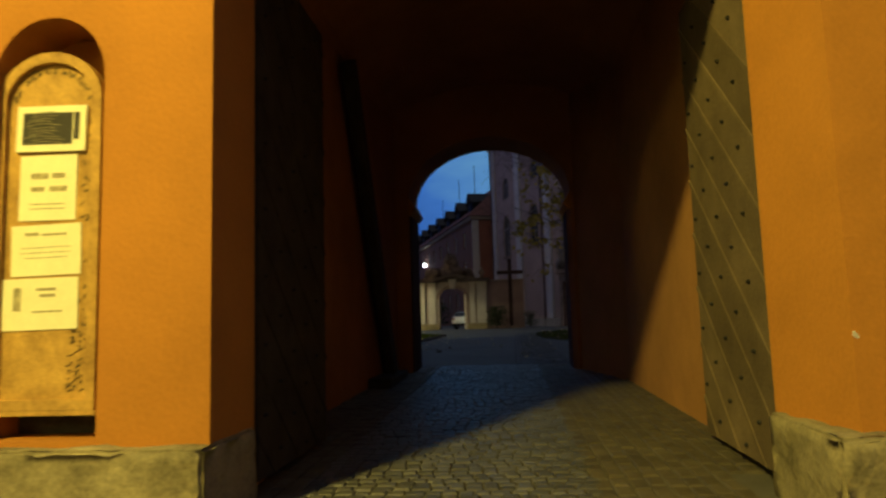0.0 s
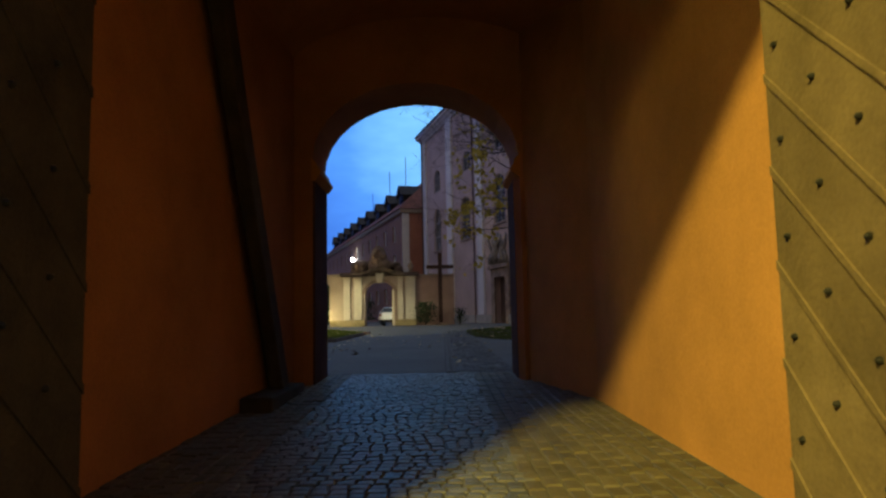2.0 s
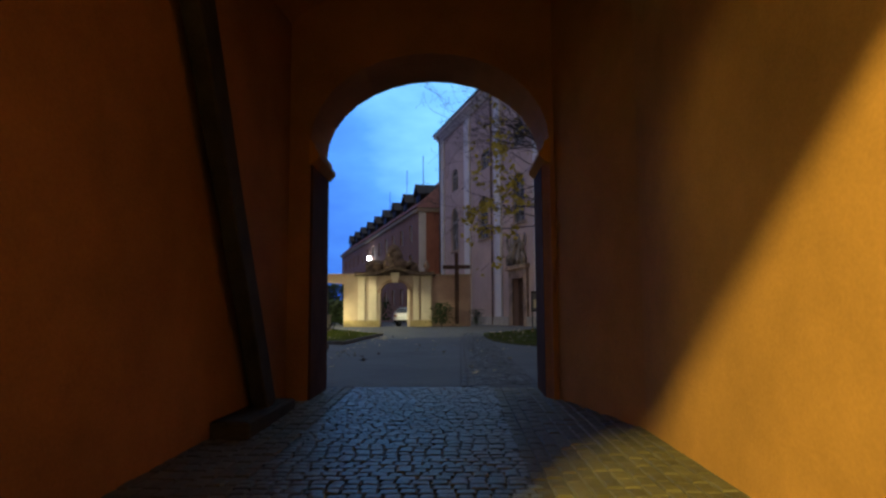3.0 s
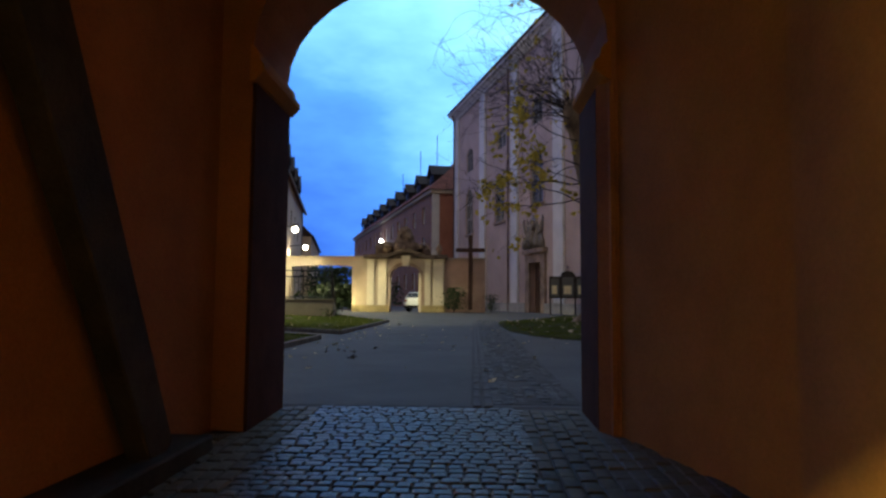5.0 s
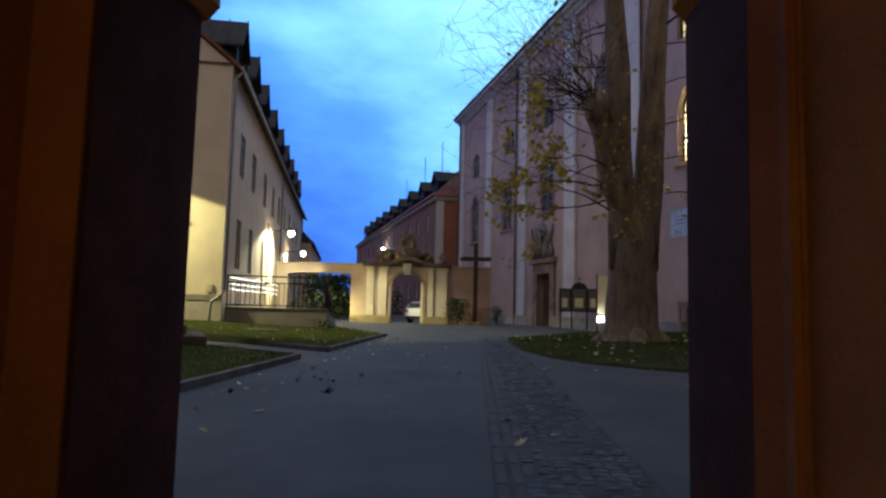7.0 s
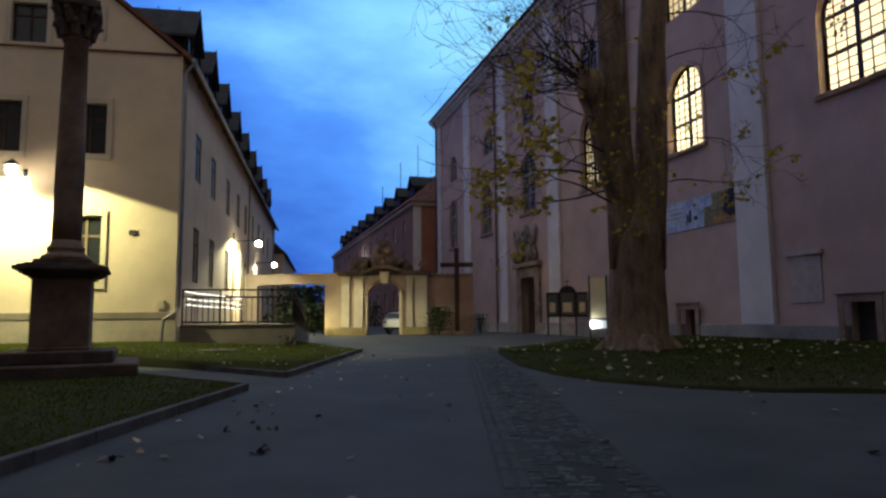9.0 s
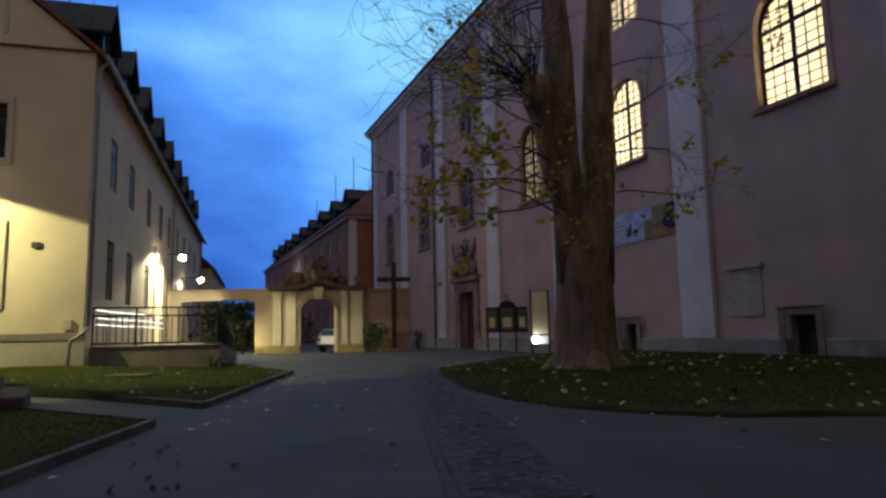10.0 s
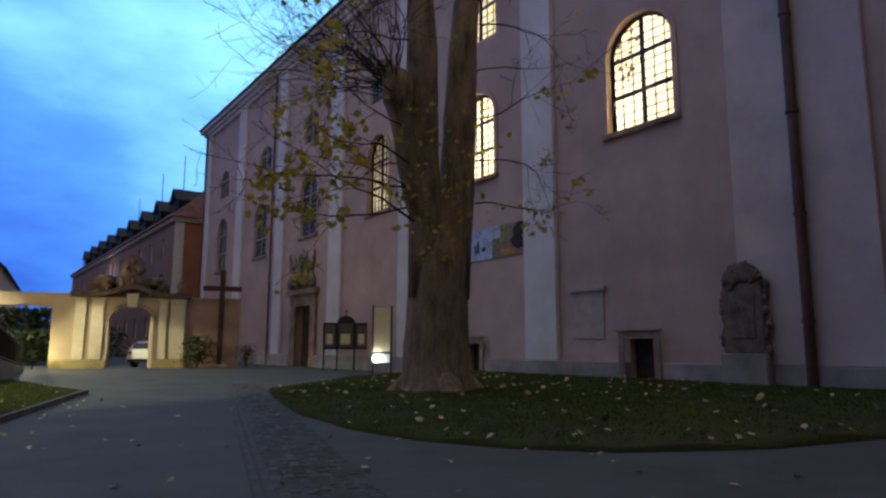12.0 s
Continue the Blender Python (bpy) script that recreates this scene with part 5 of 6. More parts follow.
LAWN = [(1.95, 31.5), (1.78, 29.0), (1.86, 23.4), (2.35, 20.6), (3.0, 19.0), (3.95, 17.9), (5.1, 17.15), (7.2, 16.8), (9.8, 17.1), (17.6, 17.0), (15.0, 26.4), (11.3, 38.6), (8.6, 37.8), (4.6, 33.6)]


def bed_height(x, y):
    return float(np.interp(-x, (3.0, 4.5, 8.0, 11.0), (0.075, 0.11, 0.24, 0.40)))


def lawn_height(x, y):
    wall_x = 15.31 - 0.2962 * (y - 26.2)
    d = min(math.hypot(x - px, y - py) for px, py in LAWN[:9])
    return 0.03 + 0.24 * min(1.0, d / 4.0) + 0.0 * wall_x


lawn("lawn_1", BED1, lambda x, y: 0.09, "dark raised lawn bed with a kerb", 30000, lambda x, y: 1.0 if x > -9 else 0.2, 1)
lawn("lawn_2", BED2, bed_height, "lamp-lit raised lawn bed with a kerb", 60000, lambda x, y: 1.0 if y > 22 else 0.7, 2)
lawn("lawn_3", LAWN, lawn_height, "lawn under the old tree strewn with leaves", 90000, lambda x, y: 0.12 + 0.88 * min(1.0, max(0.0, (y - 17.2) / 2.5)), 3)


def kerb(line, z1, label):
    root = tagged(new("kerb"), label, "kerb", kind="structure")
    data = None
    for (x0, y0), (x1, y1) in zip(line, line[1:]):
        length = math.hypot(x1 - x0, y1 - y0)
        n = max(1, round(length / 1.0))
        bm = nb()
        box(bm, 0.006, length / n - 0.006, -0.05, 0.05, -0.25, z1)
        bmesh.ops.bevel(bm, geom=bm.edges[:], offset=0.012, segments=1, affect="EDGES")
        data = bpy.data.meshes.new("kerb_stone")
        bmesh.ops.recalc_face_normals(bm, faces=bm.faces[:])
        bm.to_mesh(data)
        bm.free()
        data.materials.append(KERB)
        ang = math.atan2(y1 - y0, x1 - x0)
        for k in range(n):
            ob = new("kerb_stone", data)
            ob.parent = root
            ob.matrix_local = Matrix.Translation((x0 + (x1 - x0) * k / n, y0 + (y1 - y0) * k / n, 0)) @ Matrix.Rotation(ang, 4, "Z")
    return root


kerb([(-3.36, 8.4), (-3.3, 18.15), (-6.75, 20.9)], 0.125, "grey concrete kerb round the lawn bed")
kerb([(-8.6, 24.75), (-6.4, 23.3), (-3.22, 20.55), (-3.12, 31.25), (-6.4, 36.9)], 0.125, "grey concrete kerb round the lawn bed")

# ---- column ----
colm = thing("stone_column", pose(-8.19, 20.95, 0, 0, 0, 25), "tall weathered sandstone column on a stepped pedestal", "column")
for w, z0, z1 in ((3.05, 0.0, 0.34), (2.1, 0.342, 0.60)):
    bm = nb()
    box(bm, -w / 2, w / 2, -w / 2, w / 2, z0 - (0.2 if z0 == 0 else 0), z1)
    part("step", bm, DARKSTONE, colm, "worn stone step", bev=0.03)
bm = nb()
box(bm, -0.58, 0.58, -0.58, 0.58, 0.602, 0.68), box(bm, -0.55, 0.55, -0.55, 0.55, 0.68, 2.10)
part("pedestal", bm, STONE, colm, "sandstone pedestal block", bev=0.02)
bm = nb()
for w, z0, z1 in ((1.22, 2.102, 2.16), (1.40, 2.16, 2.21), (1.56, 2.21, 2.27), (1.74, 2.27, 2.35), (1.60, 2.35, 2.39), (1.36, 2.39, 2.43), (1.10, 2.43, 2.52)):
    box(bm, -w / 2, w / 2, -w / 2, w / 2, z0, z1)
part("cornice", bm, DARKSTONE, colm, "projecting moulded pedestal cornice", bev=0.012)
bm = nb()
lathe(bm, [(0.46, 2.522), (0.485, 2.57), (0.46, 2.62), (0.40, 2.65), (0.36, 2.69), (0.35, 2.73), (0.375, 2.77), (0.36, 2.81), (0.31, 2.87), (0.29, 2.96)], 28)
part("column_base", bm, STONE, colm, "round moulded base", smooth=True)
bm = nb()
lathe(bm, [(0.29, 2.955), (0.29, 3.6), (0.285, 4.8), (0.265, 6.2), (0.24, 7.45), (0.28, 7.47), (0.28, 7.53)], 28)
part("shaft", bm, STONE, colm, "tapered stone shaft", smooth=True)
bm = nb()
lathe(bm, [(0.28, 7.532), (0.30, 7.8), (0.36, 8.05), (0.50, 8.22)], 20)
for ring, z, r, hh in ((8, 7.6, 0.30, 0.26), (8, 7.85, 0.33, 0.28)):
    for k in range(ring):
        a = 2 * math.pi * (k + (0.5 if z > 7.7 else 0)) / ring
        tube(bm, [(r * math.cos(a), r * math.sin(a), z - 0.05), ((r + 0.05) * math.cos(a), (r + 0.05) * math.sin(a), z + hh * 0.7), ((r + 0.16) * math.cos(a), (r + 0.16) * math.sin(a), z + hh), ((r + 0.17) * math.cos(a), (r + 0.17) * math.sin(a), z + hh - 0.07)], [0.09, 0.1, 0.07, 0.03], 6)
for k in range(4):
    a = math.pi / 4 + k * math.pi / 2
    tube(bm, [(0.42 * math.cos(a), 0.42 * math.sin(a), 7.95), (0.60 * math.cos(a), 0.60 * math.sin(a), 8.16), (0.62 * math.cos(a), 0.62 * math.sin(a), 8.04), (0.54 * math.cos(a), 0.54 * math.sin(a), 8.02)], [0.06, 0.08, 0.08, 0.05], 7)
box(bm, -0.48, 0.48, -0.48, 0.48, 8.2, 8.34)
part("capital", bm, DARKSTONE, colm, "leafy carved capital", smooth=False)
bm = nb()
lathe(bm, [(0.40, 8.342), (0.36, 8.6), (0.30, 8.65), (0.34, 8.75), (0.30, 9.4), (0.24, 9.9), (0.12, 10.1), (0.13, 10.3), (0.02, 10.45)], 16)
part("statue", bm, DARKSTONE, colm, "weathered stone figure block", smooth=True)

# ---- ramp with railing by the house ----
RM = HM
ramp_t = thing("access_ramp", RM, "grey rendered access ramp along the house wall", "ramp")
bm = nb()
box(bm, 0.14, 4.6, 0.25, 0.5, -0.3, 0.98)
part("wall", bm, CONCRETE, ramp_t, "grey rendered retaining wall", bev=0.015)
bm = nb()
hexa(bm, [(4.35, 0.51, -0.3), (4.61, 0.51, -0.3), (4.61, 24.0, -0.3), (4.35, 24.0, -0.3), (4.35, 0.51, 0.98), (4.61, 0.51, 0.98), (4.61, 24.0, 0.12), (4.35, 24.0, 0.12)])
part("wall", bm, CONCRETE, ramp_t, "sloping side wall of the ramp", bev=0.015)
bm = nb()
box(bm, 0.13, 2.8, 0.505, 24.0, -0.3, 0.93)
part("deck", bm, KERB, ramp_t, "paved landing", bev=0.01)
bm = nb()
hexa(bm, [(2.81, 0.505, -0.3), (4.345, 0.505, -0.3), (4.345, 24.0, -0.3), (2.81, 24.0, -0.3), (2.81, 0.505, 0.93), (4.345, 0.505, 0.93), (4.345, 24.0, 0.06), (2.81, 24.0, 0.06)])
part("deck", bm, KERB, ramp_t, "sloping ramp lane", bev=0.01)
bm = nb()
box(bm, 0.14, 4.65, 0.2, 0.55, 0.981, 1.03)
part("coping", bm, CONCRETE, ramp_t, "thin coping", bev=0.01)
rail = thing("railing", RM, "black iron railing with shiny steel handrails on the ramp", "railing")


def ramp_drop(y):
    return 0.037 * max(0.0, y - 0.5)


for x in (0.2, 1.65, 3.1, 4.48):
    bm = nb()
    tube(bm, [(x, 0.37, 1.03), (x, 0.37, 2.44)], 0.035, 8)
    part("post", bm, IRON, rail)
for y in (2.6, 4.8, 7.0, 9.5, 12.0, 14.5, 17.0, 19.5, 22.0):
    bm = nb()
    tube(bm, [(4.48, y, 0.9 - ramp_drop(y)), (4.48, y, 2.44 - ramp_drop(y))], 0.035, 8)
    part("post", bm, IRON, rail)
for z in (2.42, 2.12, 1.12):
    bm = nb()
    tube(bm, [(0.2, 0.37, z), (4.48, 0.37, z), (4.48, 0.6, z), (4.48, 22.0, z - ramp_drop(22.0))], 0.032, 8)
    part("bar", bm, IRON, rail)
for k in range(20):
    bm = nb()
    x = 0.35 + 4.0 * k / 19
    box(bm, x - 0.017, x + 0.017, 0.355, 0.385, 1.1, 2.12)
    part("baluster", bm, IRON, rail)
for k in range(40):
    bm = nb()
    y = 0.8 + 21.0 * k / 39
    box(bm, 4.465, 4.495, y - 0.017, y + 0.017, 1.1 - ramp_drop(y), 2.12 - ramp_drop(y))
    part("baluster", bm, IRON, rail)
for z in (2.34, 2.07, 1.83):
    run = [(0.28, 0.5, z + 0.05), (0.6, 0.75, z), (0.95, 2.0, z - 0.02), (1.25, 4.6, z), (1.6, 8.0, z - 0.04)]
    bm = nb()
    tube(bm, run, 0.035, 10)
    part("handrail", bm, STEEL, rail, "shiny steel handrail", smooth=True)
    # bright lines on the steel tubes are imitated by an added emissive strip
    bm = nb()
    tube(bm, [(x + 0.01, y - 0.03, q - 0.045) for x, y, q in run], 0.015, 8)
    part("glow_strip", bm, STRIPGLOW, rail, "emissive strip added for the bright lines along the handrail", smooth=True)
for x, y in ((0.6, 0.75), (1.25, 4.6), (1.6, 8.0)):
    bm = nb()
    tube(bm, [(x, y, 0.93), (x, y, 2.33)], 0.03, 8)
    part("post", bm, STEEL, rail)

# ---- sign board, show case, benches by the church ----
sb = thing("sign_board", pose(7.22, 38.4, 0.03, 0, 0, -12), "cream sign board on two dark posts in the lawn", "sign")
for x in (-0.40, 0.40):
    bm = nb()
    tube(bm, [(x, 0, -0.1), (x, 0, 3.12)], 0.04, 8)
    part("post", bm, IRON, sb)
bm = nb()
box(bm, -0.37, 0.355, -0.03, 0.03, 1.1, 3.02)
part("panel", bm, SIGNW, sb, "blank cream panel", bev=0.01)
bm = nb()
box(bm, -0.36, 0.35, -0.04, 0.0, 0.62, 1.0)
part("small_panel", bm, WHITE, sb, "small white panel", bev=0.01)
bm = nb()
lathe(bm, [(0.03, 0.68), (0.10, 0.73), (0.12, 0.80), (0.10, 0.87), (0.03, 0.92)], 12, -0.27, -0.12)
part("spot_lamp", bm, GLOBE, sb, "small glowing lamp", smooth=True)
bm = nb()
tube(bm, [(-0.40, 0, 1.06), (0.40, 0, 1.06)], 0.025, 8)
part("rail", bm, IRON, sb)

kk = thing("show_case", pose(7.55, 48.7, 0, 0, 0, -10), "dark three-part wooden show case on posts", "show case")
for x in (-1.25, -0.5, 0.5, 1.25):
    bm = nb()
    tube(bm, [(x, 0, -0.1), (x, 0, 1.25)], 0.05, 8)
    part("post", bm, DARKWOOD, kk)
bm = nb()
box(bm, -1.32, -0.52, -0.12, 0.12, 1.2, 2.75), box(bm, 0.52, 1.32, -0.12, 0.12, 1.2, 2.75)
prism(bm, arch(-0.515, 0.515, 1.2, 2.75, 3.15), -0.14, 0.14)
part("case", bm, DARKWOOD, kk, "dark wooden case", bev=0.015)
for a, b, z in ((-1.22, -0.62, 2.62), (-0.4, 0.4, 2.7), (0.62, 1.22, 2.62)):
    bm = nb()
    box(bm, a, b, -0.155, -0.146, 1.32, z)
    pn = part("glass_door", bm, CASEGLASS, kk, "glazed door")
    bm = nb()
    box(bm, a + 0.1, b - 0.15, -0.162, -0.157, 1.5, 2.1)
    part("poster", bm, SIGNW, pn, "pale poster")
bm = nb()
tube(bm, [(0, 0, 3.14), (0, 0, 3.55)], 0.025, 6), tube(bm, [(-0.15, 0, 3.42), (0.15, 0, 3.42)], 0.025, 6)
part("finial", bm, IRON, kk, "small iron cross finial")

# added fixture: only its light on the gate pillar is known
gl = thing("assumed_spotlight", pose(-9.85, 55.27, 0), "small dark spotlight added as an assumed source by the driveway wall", "lamp")
bm = nb()
lathe(bm, [(0.07, 0.0), (0.05, 0.08), (0.03, 0.1), (0.03, 0.3)], 10)
part("stake", bm, IRON, gl)
bm = nb()
lathe(bm, [(0.04, 0.28), (0.08, 0.3), (0.09, 0.36), (0.03, 0.38)], 10)
part("head", bm, IRON, gl, "dark lamp head")

# manhole plate in the lawn
mh = thing("manhole_cover", pose(-7.4, 28.2, 0.225), "dark concrete cover plate in the lawn", "cover")
bm = nb()
box(bm, -0.6, 0.6, -0.4, 0.4, -0.2, 0.03)
part("plate", bm, DARKSTONE, mh, bev=0.02)

# ---- tree ----
tree = thing("tree", pose(0, 0, 0), "old two-stemmed lime tree with thinning yellow leaves", "tree")
bm = nb()
tube(bm, [(5.65, 26.1, 0.0), (5.65, 26.1, 0.32), (5.64, 26.1, 0.7), (5.64, 26.1, 1.4), (5.64, 26.1, 2.4), (5.68, 26.1, 3.2), (5.70, 26.1, 3.9), (5.71, 26.1, 4.4), (5.71, 26.1, 4.75), (5.71, 26.1, 4.95)], [1.28, 1.02, 0.88, 0.79, 0.765, 0.76, 0.66, 0.46, 0.24, 0.05], 24, 0.16)
for k in range(6):
    a = 2 * math.pi * k / 6 + 0.5 * math.sin(k * 2.1)
    o = (math.cos(a), math.sin(a))
    tube(bm, [(5.65 + 0.70 * o[0], 26.1 + 0.72 * o[1], 0.55), (5.65 + 0.97 * o[0], 26.1 + 1.0 * o[1], 0.28), (5.65 + 1.25 * o[0], 26.1 + 1.3 * o[1], 0.10), (5.65 + 1.55 * o[0], 26.1 + 1.6 * o[1], 0.0)], [0.20, 0.24, 0.18, 0.06], 10, 0.3)
part("trunk", bm, BARK, tree, "thick grooved trunk with a root flare", smooth=True)
bm = nb()
tube(bm, [(5.38, 26.05, 2.6), (5.32, 26.0, 4.0), (5.26, 26.0, 5.6), (5.19, 25.95, 7.4), (5.13, 25.9, 9.2), (5.0, 25.8, 12), (4.8, 25.6, 16)], [0.54, 0.46, 0.42, 0.40, 0.38, 0.30, 0.14], 14, 0.2)
part("limb", bm, BARK, tree, "upright stem", smooth=True)
bm = nb()
tube(bm, [(5.95, 26.15, 2.6), (6.1, 26.2, 4.2), (6.26, 26.25, 5.8), (6.36, 26.3, 7.6), (6.45, 26.3, 9.4), (6.7, 26.4, 12.5), (6.9, 26.5, 17)], [0.58, 0.52, 0.47, 0.45, 0.42, 0.32, 0.15], 14, 0.2)
part("limb", bm, BARK, tree, "upright stem", smooth=True)
bm = nb()
tube(bm, [(5.35, 25.95, 4.2), (4.95, 25.85, 5.2), (4.72, 25.8, 6.3), (4.58, 25.8, 7.3), (4.46, 25.78, 7.75), (4.38, 25.75, 8.1), (4.3, 25.7, 8.4), (4.25, 25.7, 8.55)], [0.36, 0.28, 0.25, 0.27, 0.42, 0.46, 0.34, 0.12], 14, 0.5)
part("limb", bm, BARK, tree, "pollarded stub limb", smooth=True)
rnd = random.Random(21)
twigs, tips = nb(), []


def branch(p, d, length, r, depth):
    """A crooked branch with side shoots; leaf places are noted at its outer end."""
    n = max(4, int(length / 0.35))
    pts, rad = [Vector(p)], [r]
    d = Vector(d).normalized()
    for k in range(n):
        d = (d + Vector((rnd.gauss(0, 0.15), rnd.gauss(0, 0.15), rnd.gauss(0.015, 0.13) - (0.03 if k < n * 0.6 else -0.02)))).normalized()
        pts.append(pts[-1] + d * length / n)
        rad.append(max(0.006, r * (1 - 0.85 * (k + 1) / n)))
        if depth < 3 and k > n * 0.2 and rnd.random() < (0.85 if depth == 0 else 0.6):
            side = Vector((rnd.gauss(0, 1), rnd.gauss(0, 1), rnd.gauss(0.1, 0.7))).normalized()
            branch(pts[-1], d * 0.7 + side * 0.75, length * rnd.uniform(0.25, 0.5), rad[-1] * 0.6, depth + 1)
        if k > n * 0.45:
            tips.append((pts[-1].copy(), depth))
    tube(twigs, pts, rad, 6 if r > 0.04 else 4)


for _ in range(38):
    a = rnd.uniform(1.9, 4.6)
    branch((4.36 + rnd.uniform(-0.2, 0.1), 25.72 + rnd.uniform(-0.15, 0.15), rnd.uniform(7.6, 8.6)), (math.cos(a), math.sin(a) * 0.9, rnd.uniform(0.0, 1.3)), rnd.uniform(2.0, 5.2), 0.021, 1)
for _ in range(6):
    a = rnd.uniform(2.2, 4.3)
    branch((4.38 + rnd.uniform(-0.15, 0.1), 25.75, rnd.uniform(7.9, 8.6)), (math.cos(a), math.sin(a) * 0.9, rnd.uniform(0.0, 0.9)), rnd.uniform(2.6, 4.4), 0.024, 0)
for z in (5.2, 6.0, 6.8, 7.6, 9.4, 10.6, 11.8):
    a = rnd.uniform(2.6, 3.9)
    branch((5.0, 25.85, z), (math.cos(a), math.sin(a), rnd.uniform(-0.05, 0.5)), rnd.uniform(3.0, 4.6), 0.028, 0)
for z in (4.5, 4.9, 5.4, 5.9):
    branch((4.95, 25.8, z), (-1.0, rnd.uniform(-0.6, 0.2), rnd.uniform(0.05, 0.3)), rnd.uniform(3.6, 4.6), 0.034, 0)
for z in (5.2, 6.4, 7.6, 9.0, 10.4, 12.0):
    a = rnd.uniform(-0.9, 0.7)
    branch((6.8, 26.25, z), (math.cos(a), math.sin(a), rnd.uniform(-0.1, 0.4)), rnd.uniform(2.4, 4.2), 0.028, 0)
for z in (11.0, 12.5, 14.0, 15.5, 16.5):
    for x in (5.0, 6.8):
        a = rnd.uniform(0, 6.28)
        branch((x, 26.0, z), (math.cos(a), math.sin(a), 0.5), rnd.uniform(2.2, 3.4), 0.045, 0)
tagged(part("crown", twigs, TWIG, tree, "bare thin branches"), kind="stuff")
verts, faces = [], []


def leaf_at(verts, faces, p, s, flat, rnd):
    """A small lobed leaf of six triangles, bent a little."""
    m = (Euler((rnd.gauss(0, flat), rnd.gauss(0, flat), rnd.uniform(0, 6.28))).to_matrix())
    b = len(verts)
    verts.append(tuple(p))
    shape = [(0, -0.6), (0.45, -0.25), (0.35, 0.05), (0.55, 0.4), (0.15, 0.35), (0, 0.8), (-0.15, 0.35), (-0.55, 0.4), (-0.35, 0.05), (-0.45, -0.25)]
    for x, y in shape:
        verts.append(tuple(Vector(p) + m @ Vector((x * s, y * s, 0.25 * s * abs(x)))))
    n = len(shape)
    for k in range(n):
        faces.append((b, b + 1 + k, b + 1 + (k + 1) % n))


for p, depth in tips:
    low = p.z < 7.2 and p.x < 4.6
    chance = 0.0 if p.x < 0.9 or (p.x < 1.4 and p.z > 7.6) else 0.34 if low else (0.10 if p.z < 8.4 else 0.02)
    if rnd.random() < chance:
        for _ in range(rnd.randint(1, 4)):
            leaf_at(verts, faces, p + Vector((rnd.gauss(0, 0.13), rnd.gauss(0, 0.13), rnd.gauss(-0.08, 0.1))), rnd.uniform(0.13, 0.21), 0.9, rnd)
for _ in range(130):
    leaf_at(verts, faces, Vector((rnd.gauss(5.6, 0.8), 25.15 + rnd.uniform(-0.2, 0.1), rnd.uniform(3.4, 7.5))), rnd.uniform(0.10, 0.17), 0.8, rnd)
me = bpy.data.meshes.new("foliage")
me.from_pydata(verts, [], faces)
me.materials.append(LEAF)
fo = tagged(new("foliage", me), "sparse yellow autumn leaves", kind="stuff")
fo.parent = tree

# ---- fallen leaves ----
verts, faces = [], []
rnd = random.Random(5)
n = 0
while n < 330:
    x, y = rnd.uniform(1.6, 15), rnd.uniform(16.8, 34)
    edge = abs(y - 17.6) < 0.8 or rnd.random() < 0.3
    if inside(LAWN, x, y) and edge:
        leaf_at(verts, faces, (x, y, lawn_height(x, y) + 0.06), rnd.uniform(0.08, 0.14), 0.35, rnd)
        n += 1
for _ in range(90):
    x, y = rnd.uniform(-3.0, 6.5), rnd.uniform(9.0, 26)
    if not inside(LAWN, x, y):
        leaf_at(verts, faces, (x, y, ground_z(y) + 0.02), rnd.uniform(0.05, 0.10), 0.25, rnd)
for _ in range(160):
    x, y = rnd.uniform(-10, -3.3), rnd.uniform(20.5, 36)
    if inside(BED2, x, y):
        leaf_at(verts, faces, (x, y, bed_height(x, y) + 0.06), rnd.uniform(0.04, 0.08), 0.4, rnd)
for _ in range(40):
    x, y = rnd.uniform(-3.1, -2.2), rnd.uniform(12, 30)
    leaf_at(verts, faces, (x, y, 0.02), rnd.uniform(0.05, 0.09), 0.3, rnd)
me = bpy.data.meshes.new("fallen_leaves")
me.from_pydata(verts, [], faces)
me.materials.append(DEADLEAF)
tagged(new("fallen_leaves", me), "dry pale leaves strewn over lawn and paving", "leaves", kind="stuff")

# dark withered leaves blown together on the path
for x0, y0, n in ((-1.5, 12.7, 6), (-1.75, 13.8, 3), (-2.1, 13.8, 2), (-1.43, 14.8, 2), (-2.6, 12.4, 2)):
    verts, faces = [], []
    for _ in range(n):
        leaf_at(verts, faces, (x0 + rnd.gauss(0, 0.06), y0 + rnd.gauss(0, 0.07), ground_z(y0) + rnd.uniform(0.015, 0.05)), rnd.uniform(0.05, 0.08), 0.5, rnd)
    me = bpy.data.meshes.new("leaf_clump")
    me.from_pydata(verts, [], faces)
    me.materials.append(DARKLEAF)
    tagged(new("leaf_clump", me), "small clump of dark withered leaves on the asphalt", "leaves", group="leaf clumps on the path", kind="stuff")

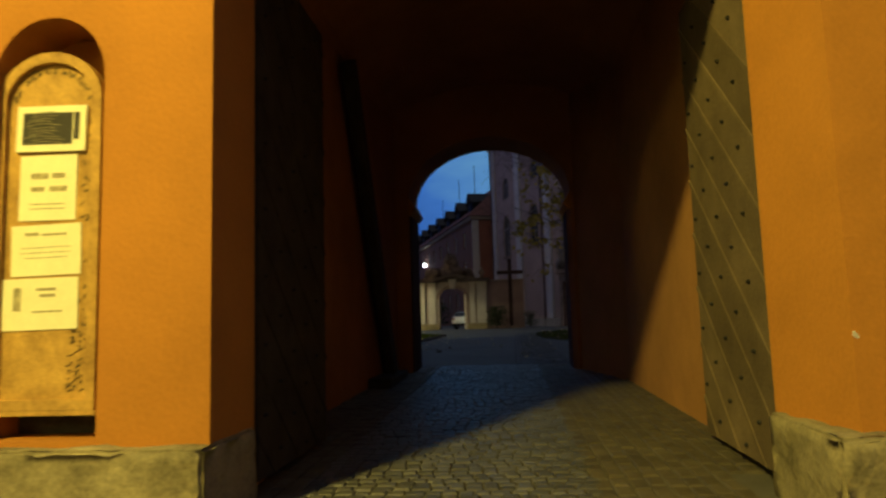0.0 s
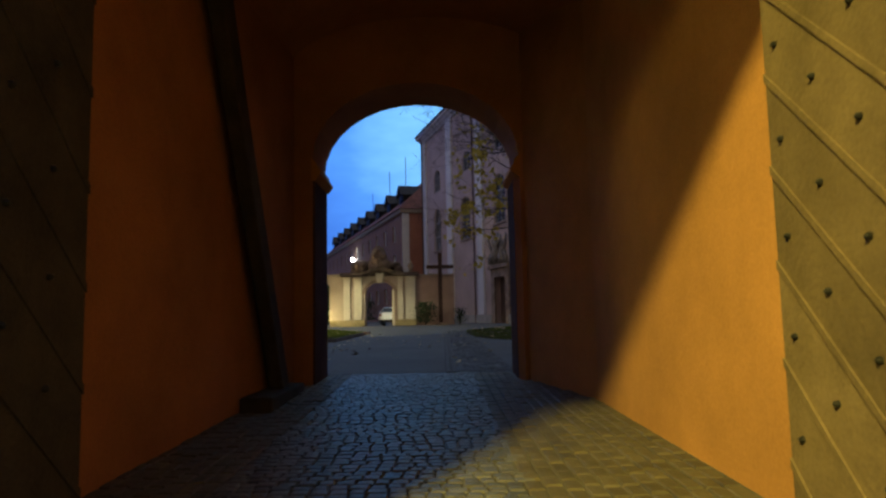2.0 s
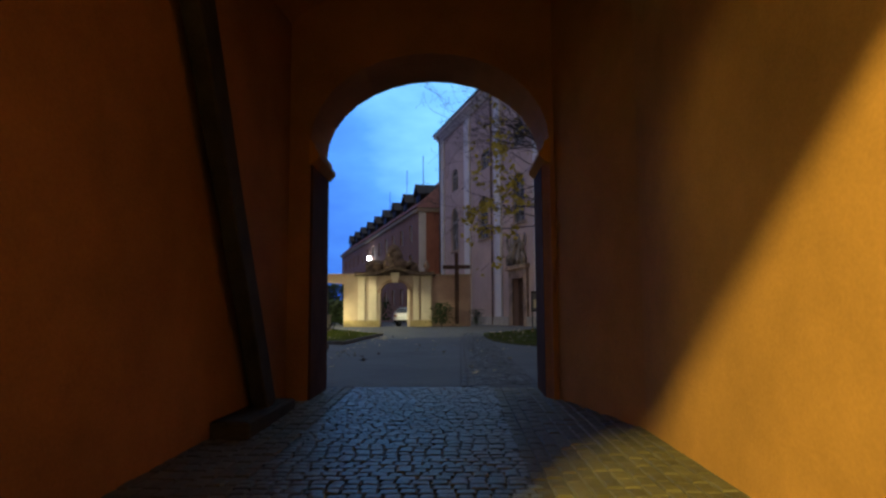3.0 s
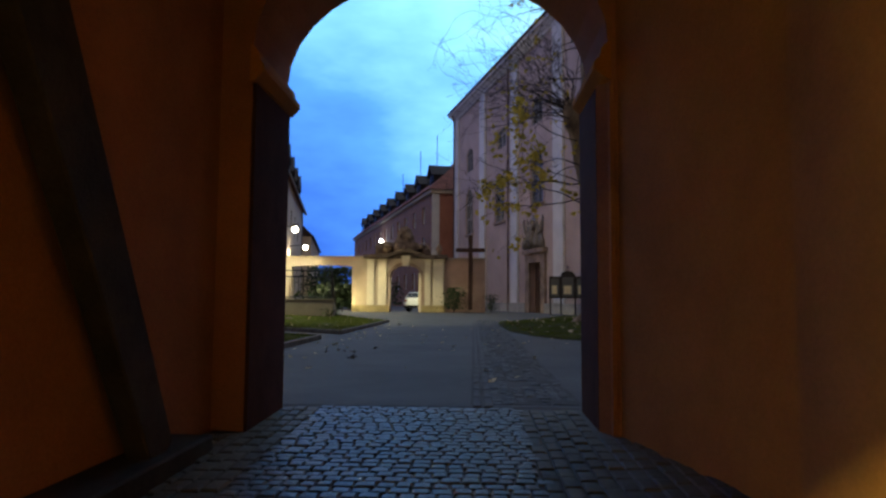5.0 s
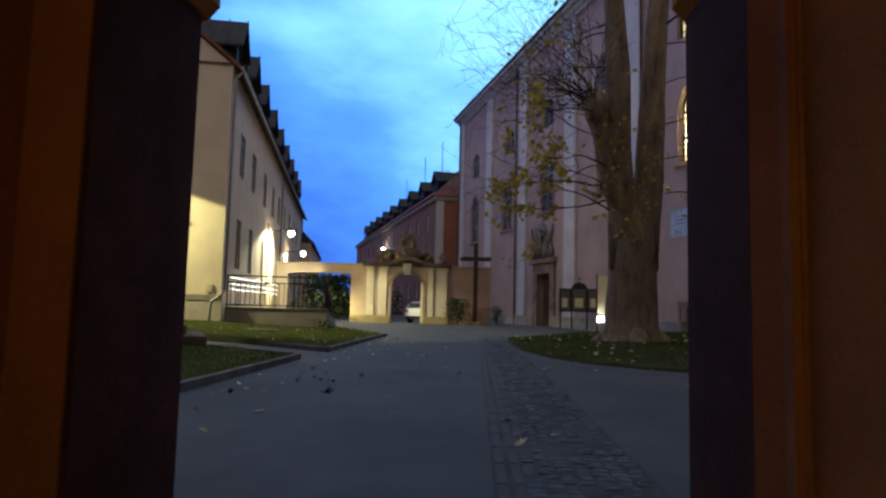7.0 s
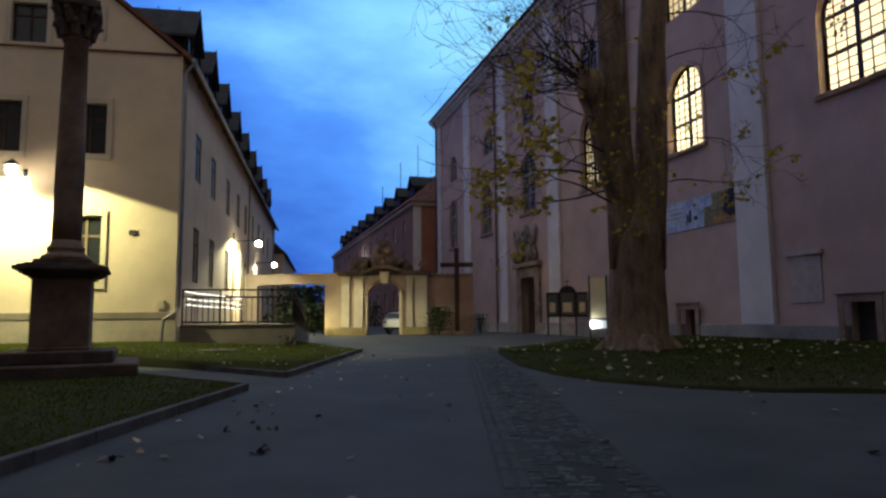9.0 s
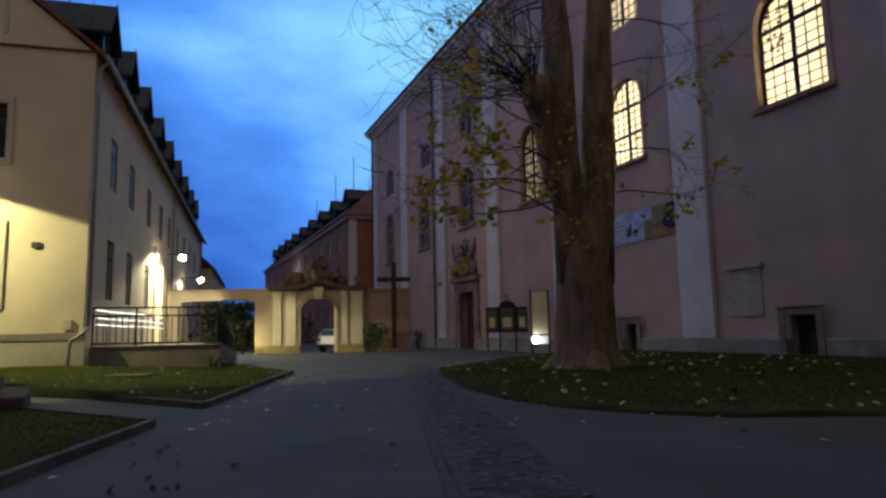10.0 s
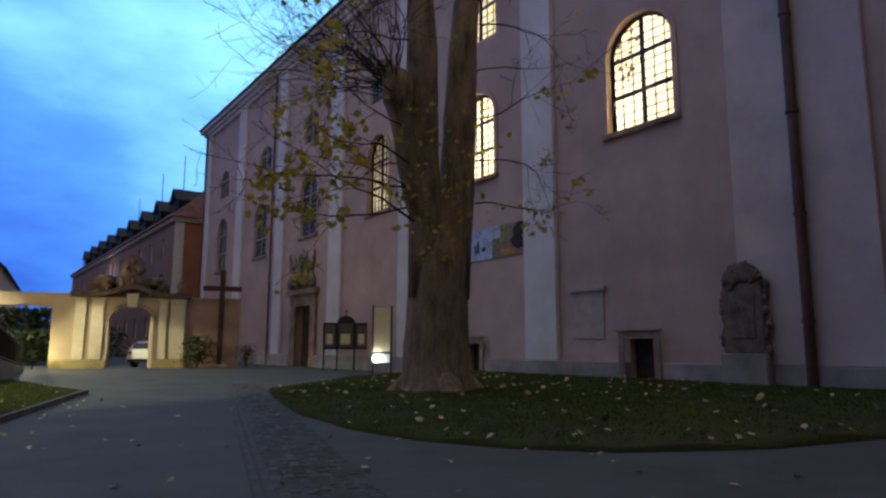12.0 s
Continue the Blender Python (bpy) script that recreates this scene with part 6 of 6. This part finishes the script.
# ---- paving of the gateway, piece by piece ----


def piece_data(name, l, w, h, mat):
    """One paving stone with a worn, narrower top."""
    e = 0.009
    bm = nb()
    lo = [(-l / 2, -w / 2, -h), (l / 2, -w / 2, -h), (l / 2, w / 2, -h), (-l / 2, w / 2, -h)]
    sh = [(-l / 2, -w / 2, -e), (l / 2, -w / 2, -e), (l / 2, w / 2, -e), (-l / 2, w / 2, -e)]
    tp = [(-l / 2 + e, -w / 2 + e, 0), (l / 2 - e, -w / 2 + e, 0), (l / 2 - e, w / 2 - e, 0), (-l / 2 + e, w / 2 - e, 0)]
    r = [[bm.verts.new(p) for p in q] for q in (lo, sh, tp)]
    c = bm.verts.new((0, 0, 0.004))
    for a, b in zip(r, r[1:]):
        for k in range(4):
            bm.faces.new((a[k], a[(k + 1) % 4], b[(k + 1) % 4], b[k]))
    for k in range(4):
        bm.faces.new((r[2][k], r[2][(k + 1) % 4], c))
    me = bpy.data.meshes.new(name)
    bmesh.ops.recalc_face_normals(bm, faces=bm.faces[:])
    bm.to_mesh(me)
    bm.free()
    me.materials.append(mat)
    return me


bm = nb()
for y0, y1 in ((-3.2, -2.0), (-2.0, 4.8), (4.8, 7.84)):
    z0, z1 = ground_z(y0) - 0.016, ground_z(y1) - 0.016
    hexa(bm, [(-3.0, y0, -0.5), (3.4, y0, -0.5), (3.4, y1, -0.5), (-3.0, y1, -0.5), (-3.0, y0, z0), (3.4, y0, z0), (3.4, y1, z1), (-3.0, y1, z1)])
floor = structure("floor", bm, JOINT, label="stone sett and brick paving of the gateway", category="floor")
rnd = random.Random(11)
setts = [piece_data("sett", l, 0.098, 0.07, SETT) for l in (0.095, 0.11, 0.125)]
bricks = [piece_data("paving_brick", 0.105, l, 0.07, BRICK) for l in (0.205, 0.215)]
singles, rest = [], {"sett": ([], []), "paving_brick": ([], [])}


def lay(kind, data, x, y, turn):
    z = ground_z(y) + rnd.uniform(-0.006, 0.004)
    m = Matrix.Translation((x, y, z)) @ Euler((rnd.gauss(0.010, 0.014), rnd.gauss(0, 0.014), turn + rnd.gauss(0, 0.015))).to_matrix().to_4x4()
    near = 6.15 < y < 7.9 and kind == "sett" or 5.6 < y < 7.9 and kind == "paving_brick" and x > 1.0
    if near and sum(1 for s in singles if s == kind) < 300:
        singles.append(kind)
        ob = new(kind, data)
        ob.parent = floor
        ob.matrix_local = m
        return
    vs, fs = rest[kind]
    b = len(vs)
    vs.extend((m @ v.co)[:] for v in data.vertices)
    fs.extend(tuple(b + i for i in f.vertices) for f in data.polygons)


y = 7.78
while y > -3.1:
    x = -0.93 + rnd.uniform(-0.03, 0.03)
    while x < 0.98:
        d = rnd.choice(setts)
        l = d.vertices[1].co.x * 2
        lay("sett", d, x + l / 2, y, 0)
        x += l + 0.010
    y -= 0.108
for side in (-1, 1):
    x = 1.06 if side > 0 else -1.0
    while (x < 2.34 if side > 0 else x > -1.75):
        y = 7.72 - rnd.uniform(0, 0.2)
        while y > -3.0:
            if not (y < -0.95 and (x < -1.3 or x > 1.98)) and not (y > 6.6 and (x < -1.3 or x > 1.6)) and not (4.7 < y <= 6.6 and x > 2.3 - 0.22 * (y - 4.8)):
                lay("paving_brick", rnd.choice(bricks), x, y, 0)
            y -= 0.226
        x += side * 0.118
for kind, (vs, fs) in rest.items():
    me = bpy.data.meshes.new("paving")
    me.from_pydata(vs, [], fs)
    me.materials.append(SETT if kind == "sett" else BRICK)
    ob = tagged(new("paving", me), "worn stone paving", kind="stuff")
    ob.parent = floor
# rough sett strip along the courtyard
bm = nb()
for y0, y1 in ((8.03, 13.0), (13.0, 35.2)):
    e0, e1 = 0.006 * (y0 - 8), 0.006 * (y1 - 8)
    hexa(bm, [(0.56 + e0, y0, -0.4), (1.70 + e0, y0, -0.4), (1.70 + e1, y1, -0.4), (0.56 + e1, y1, -0.4), (0.56 + e0, y0, ground_z(y0) + 0.004), (1.70 + e0, y0, ground_z(y0) + 0.004), (1.70 + e1, y1, ground_z(y1) + 0.004), (0.56 + e1, y1, ground_z(y1) + 0.004)])
bed = structure("strip_bed", bm, GAP, label="dark sand bed of the sett strip", category="paving")
edge_me = piece_data("edge_stone", 0.085, 0.58, 0.05, ASPHALT)
for side in (0.62, 0.735):
    for k in range(46):
        y = 8.17 + 0.595 * k
        ob = new("edge_stone", edge_me)
        ob.parent = bed
        ob.matrix_local = Matrix.Translation((side + 0.006 * (y - 8), y, ground_z(y) + 0.009))
vs, fs = [], []
x0 = 0.8
for k in range(230):
    y = 8.1 + 0.118 * k
    for j in range(7):
        d = rnd.choice(setts)
        if noise.noise(Vector((j * 0.9, y * 1.3, 0.0))) < -0.25 or rnd.random() < 0.08:
            continue
        m = Matrix.Translation((0.82 + 0.13 * j + 0.02 * (k % 2) + rnd.uniform(-0.01, 0.01) + 0.006 * (y - 8), y, ground_z(y) + 0.008 + rnd.uniform(-0.008, 0.006))) @ Euler((rnd.gauss(0, 0.05), rnd.gauss(0, 0.05), rnd.gauss(0, 0.05))).to_matrix().to_4x4()
        b = len(vs)
        vs.extend((m @ v.co)[:] for v in d.vertices)
        fs.extend(tuple(b + i for i in f.vertices) for f in d.polygons)
me = bpy.data.meshes.new("sett_strip")
me.from_pydata(vs, [], fs)
me.materials.append(STRIP)
tagged(new("sett_strip", me), "worn sett strip set in the courtyard asphalt", "paving", kind="stuff")
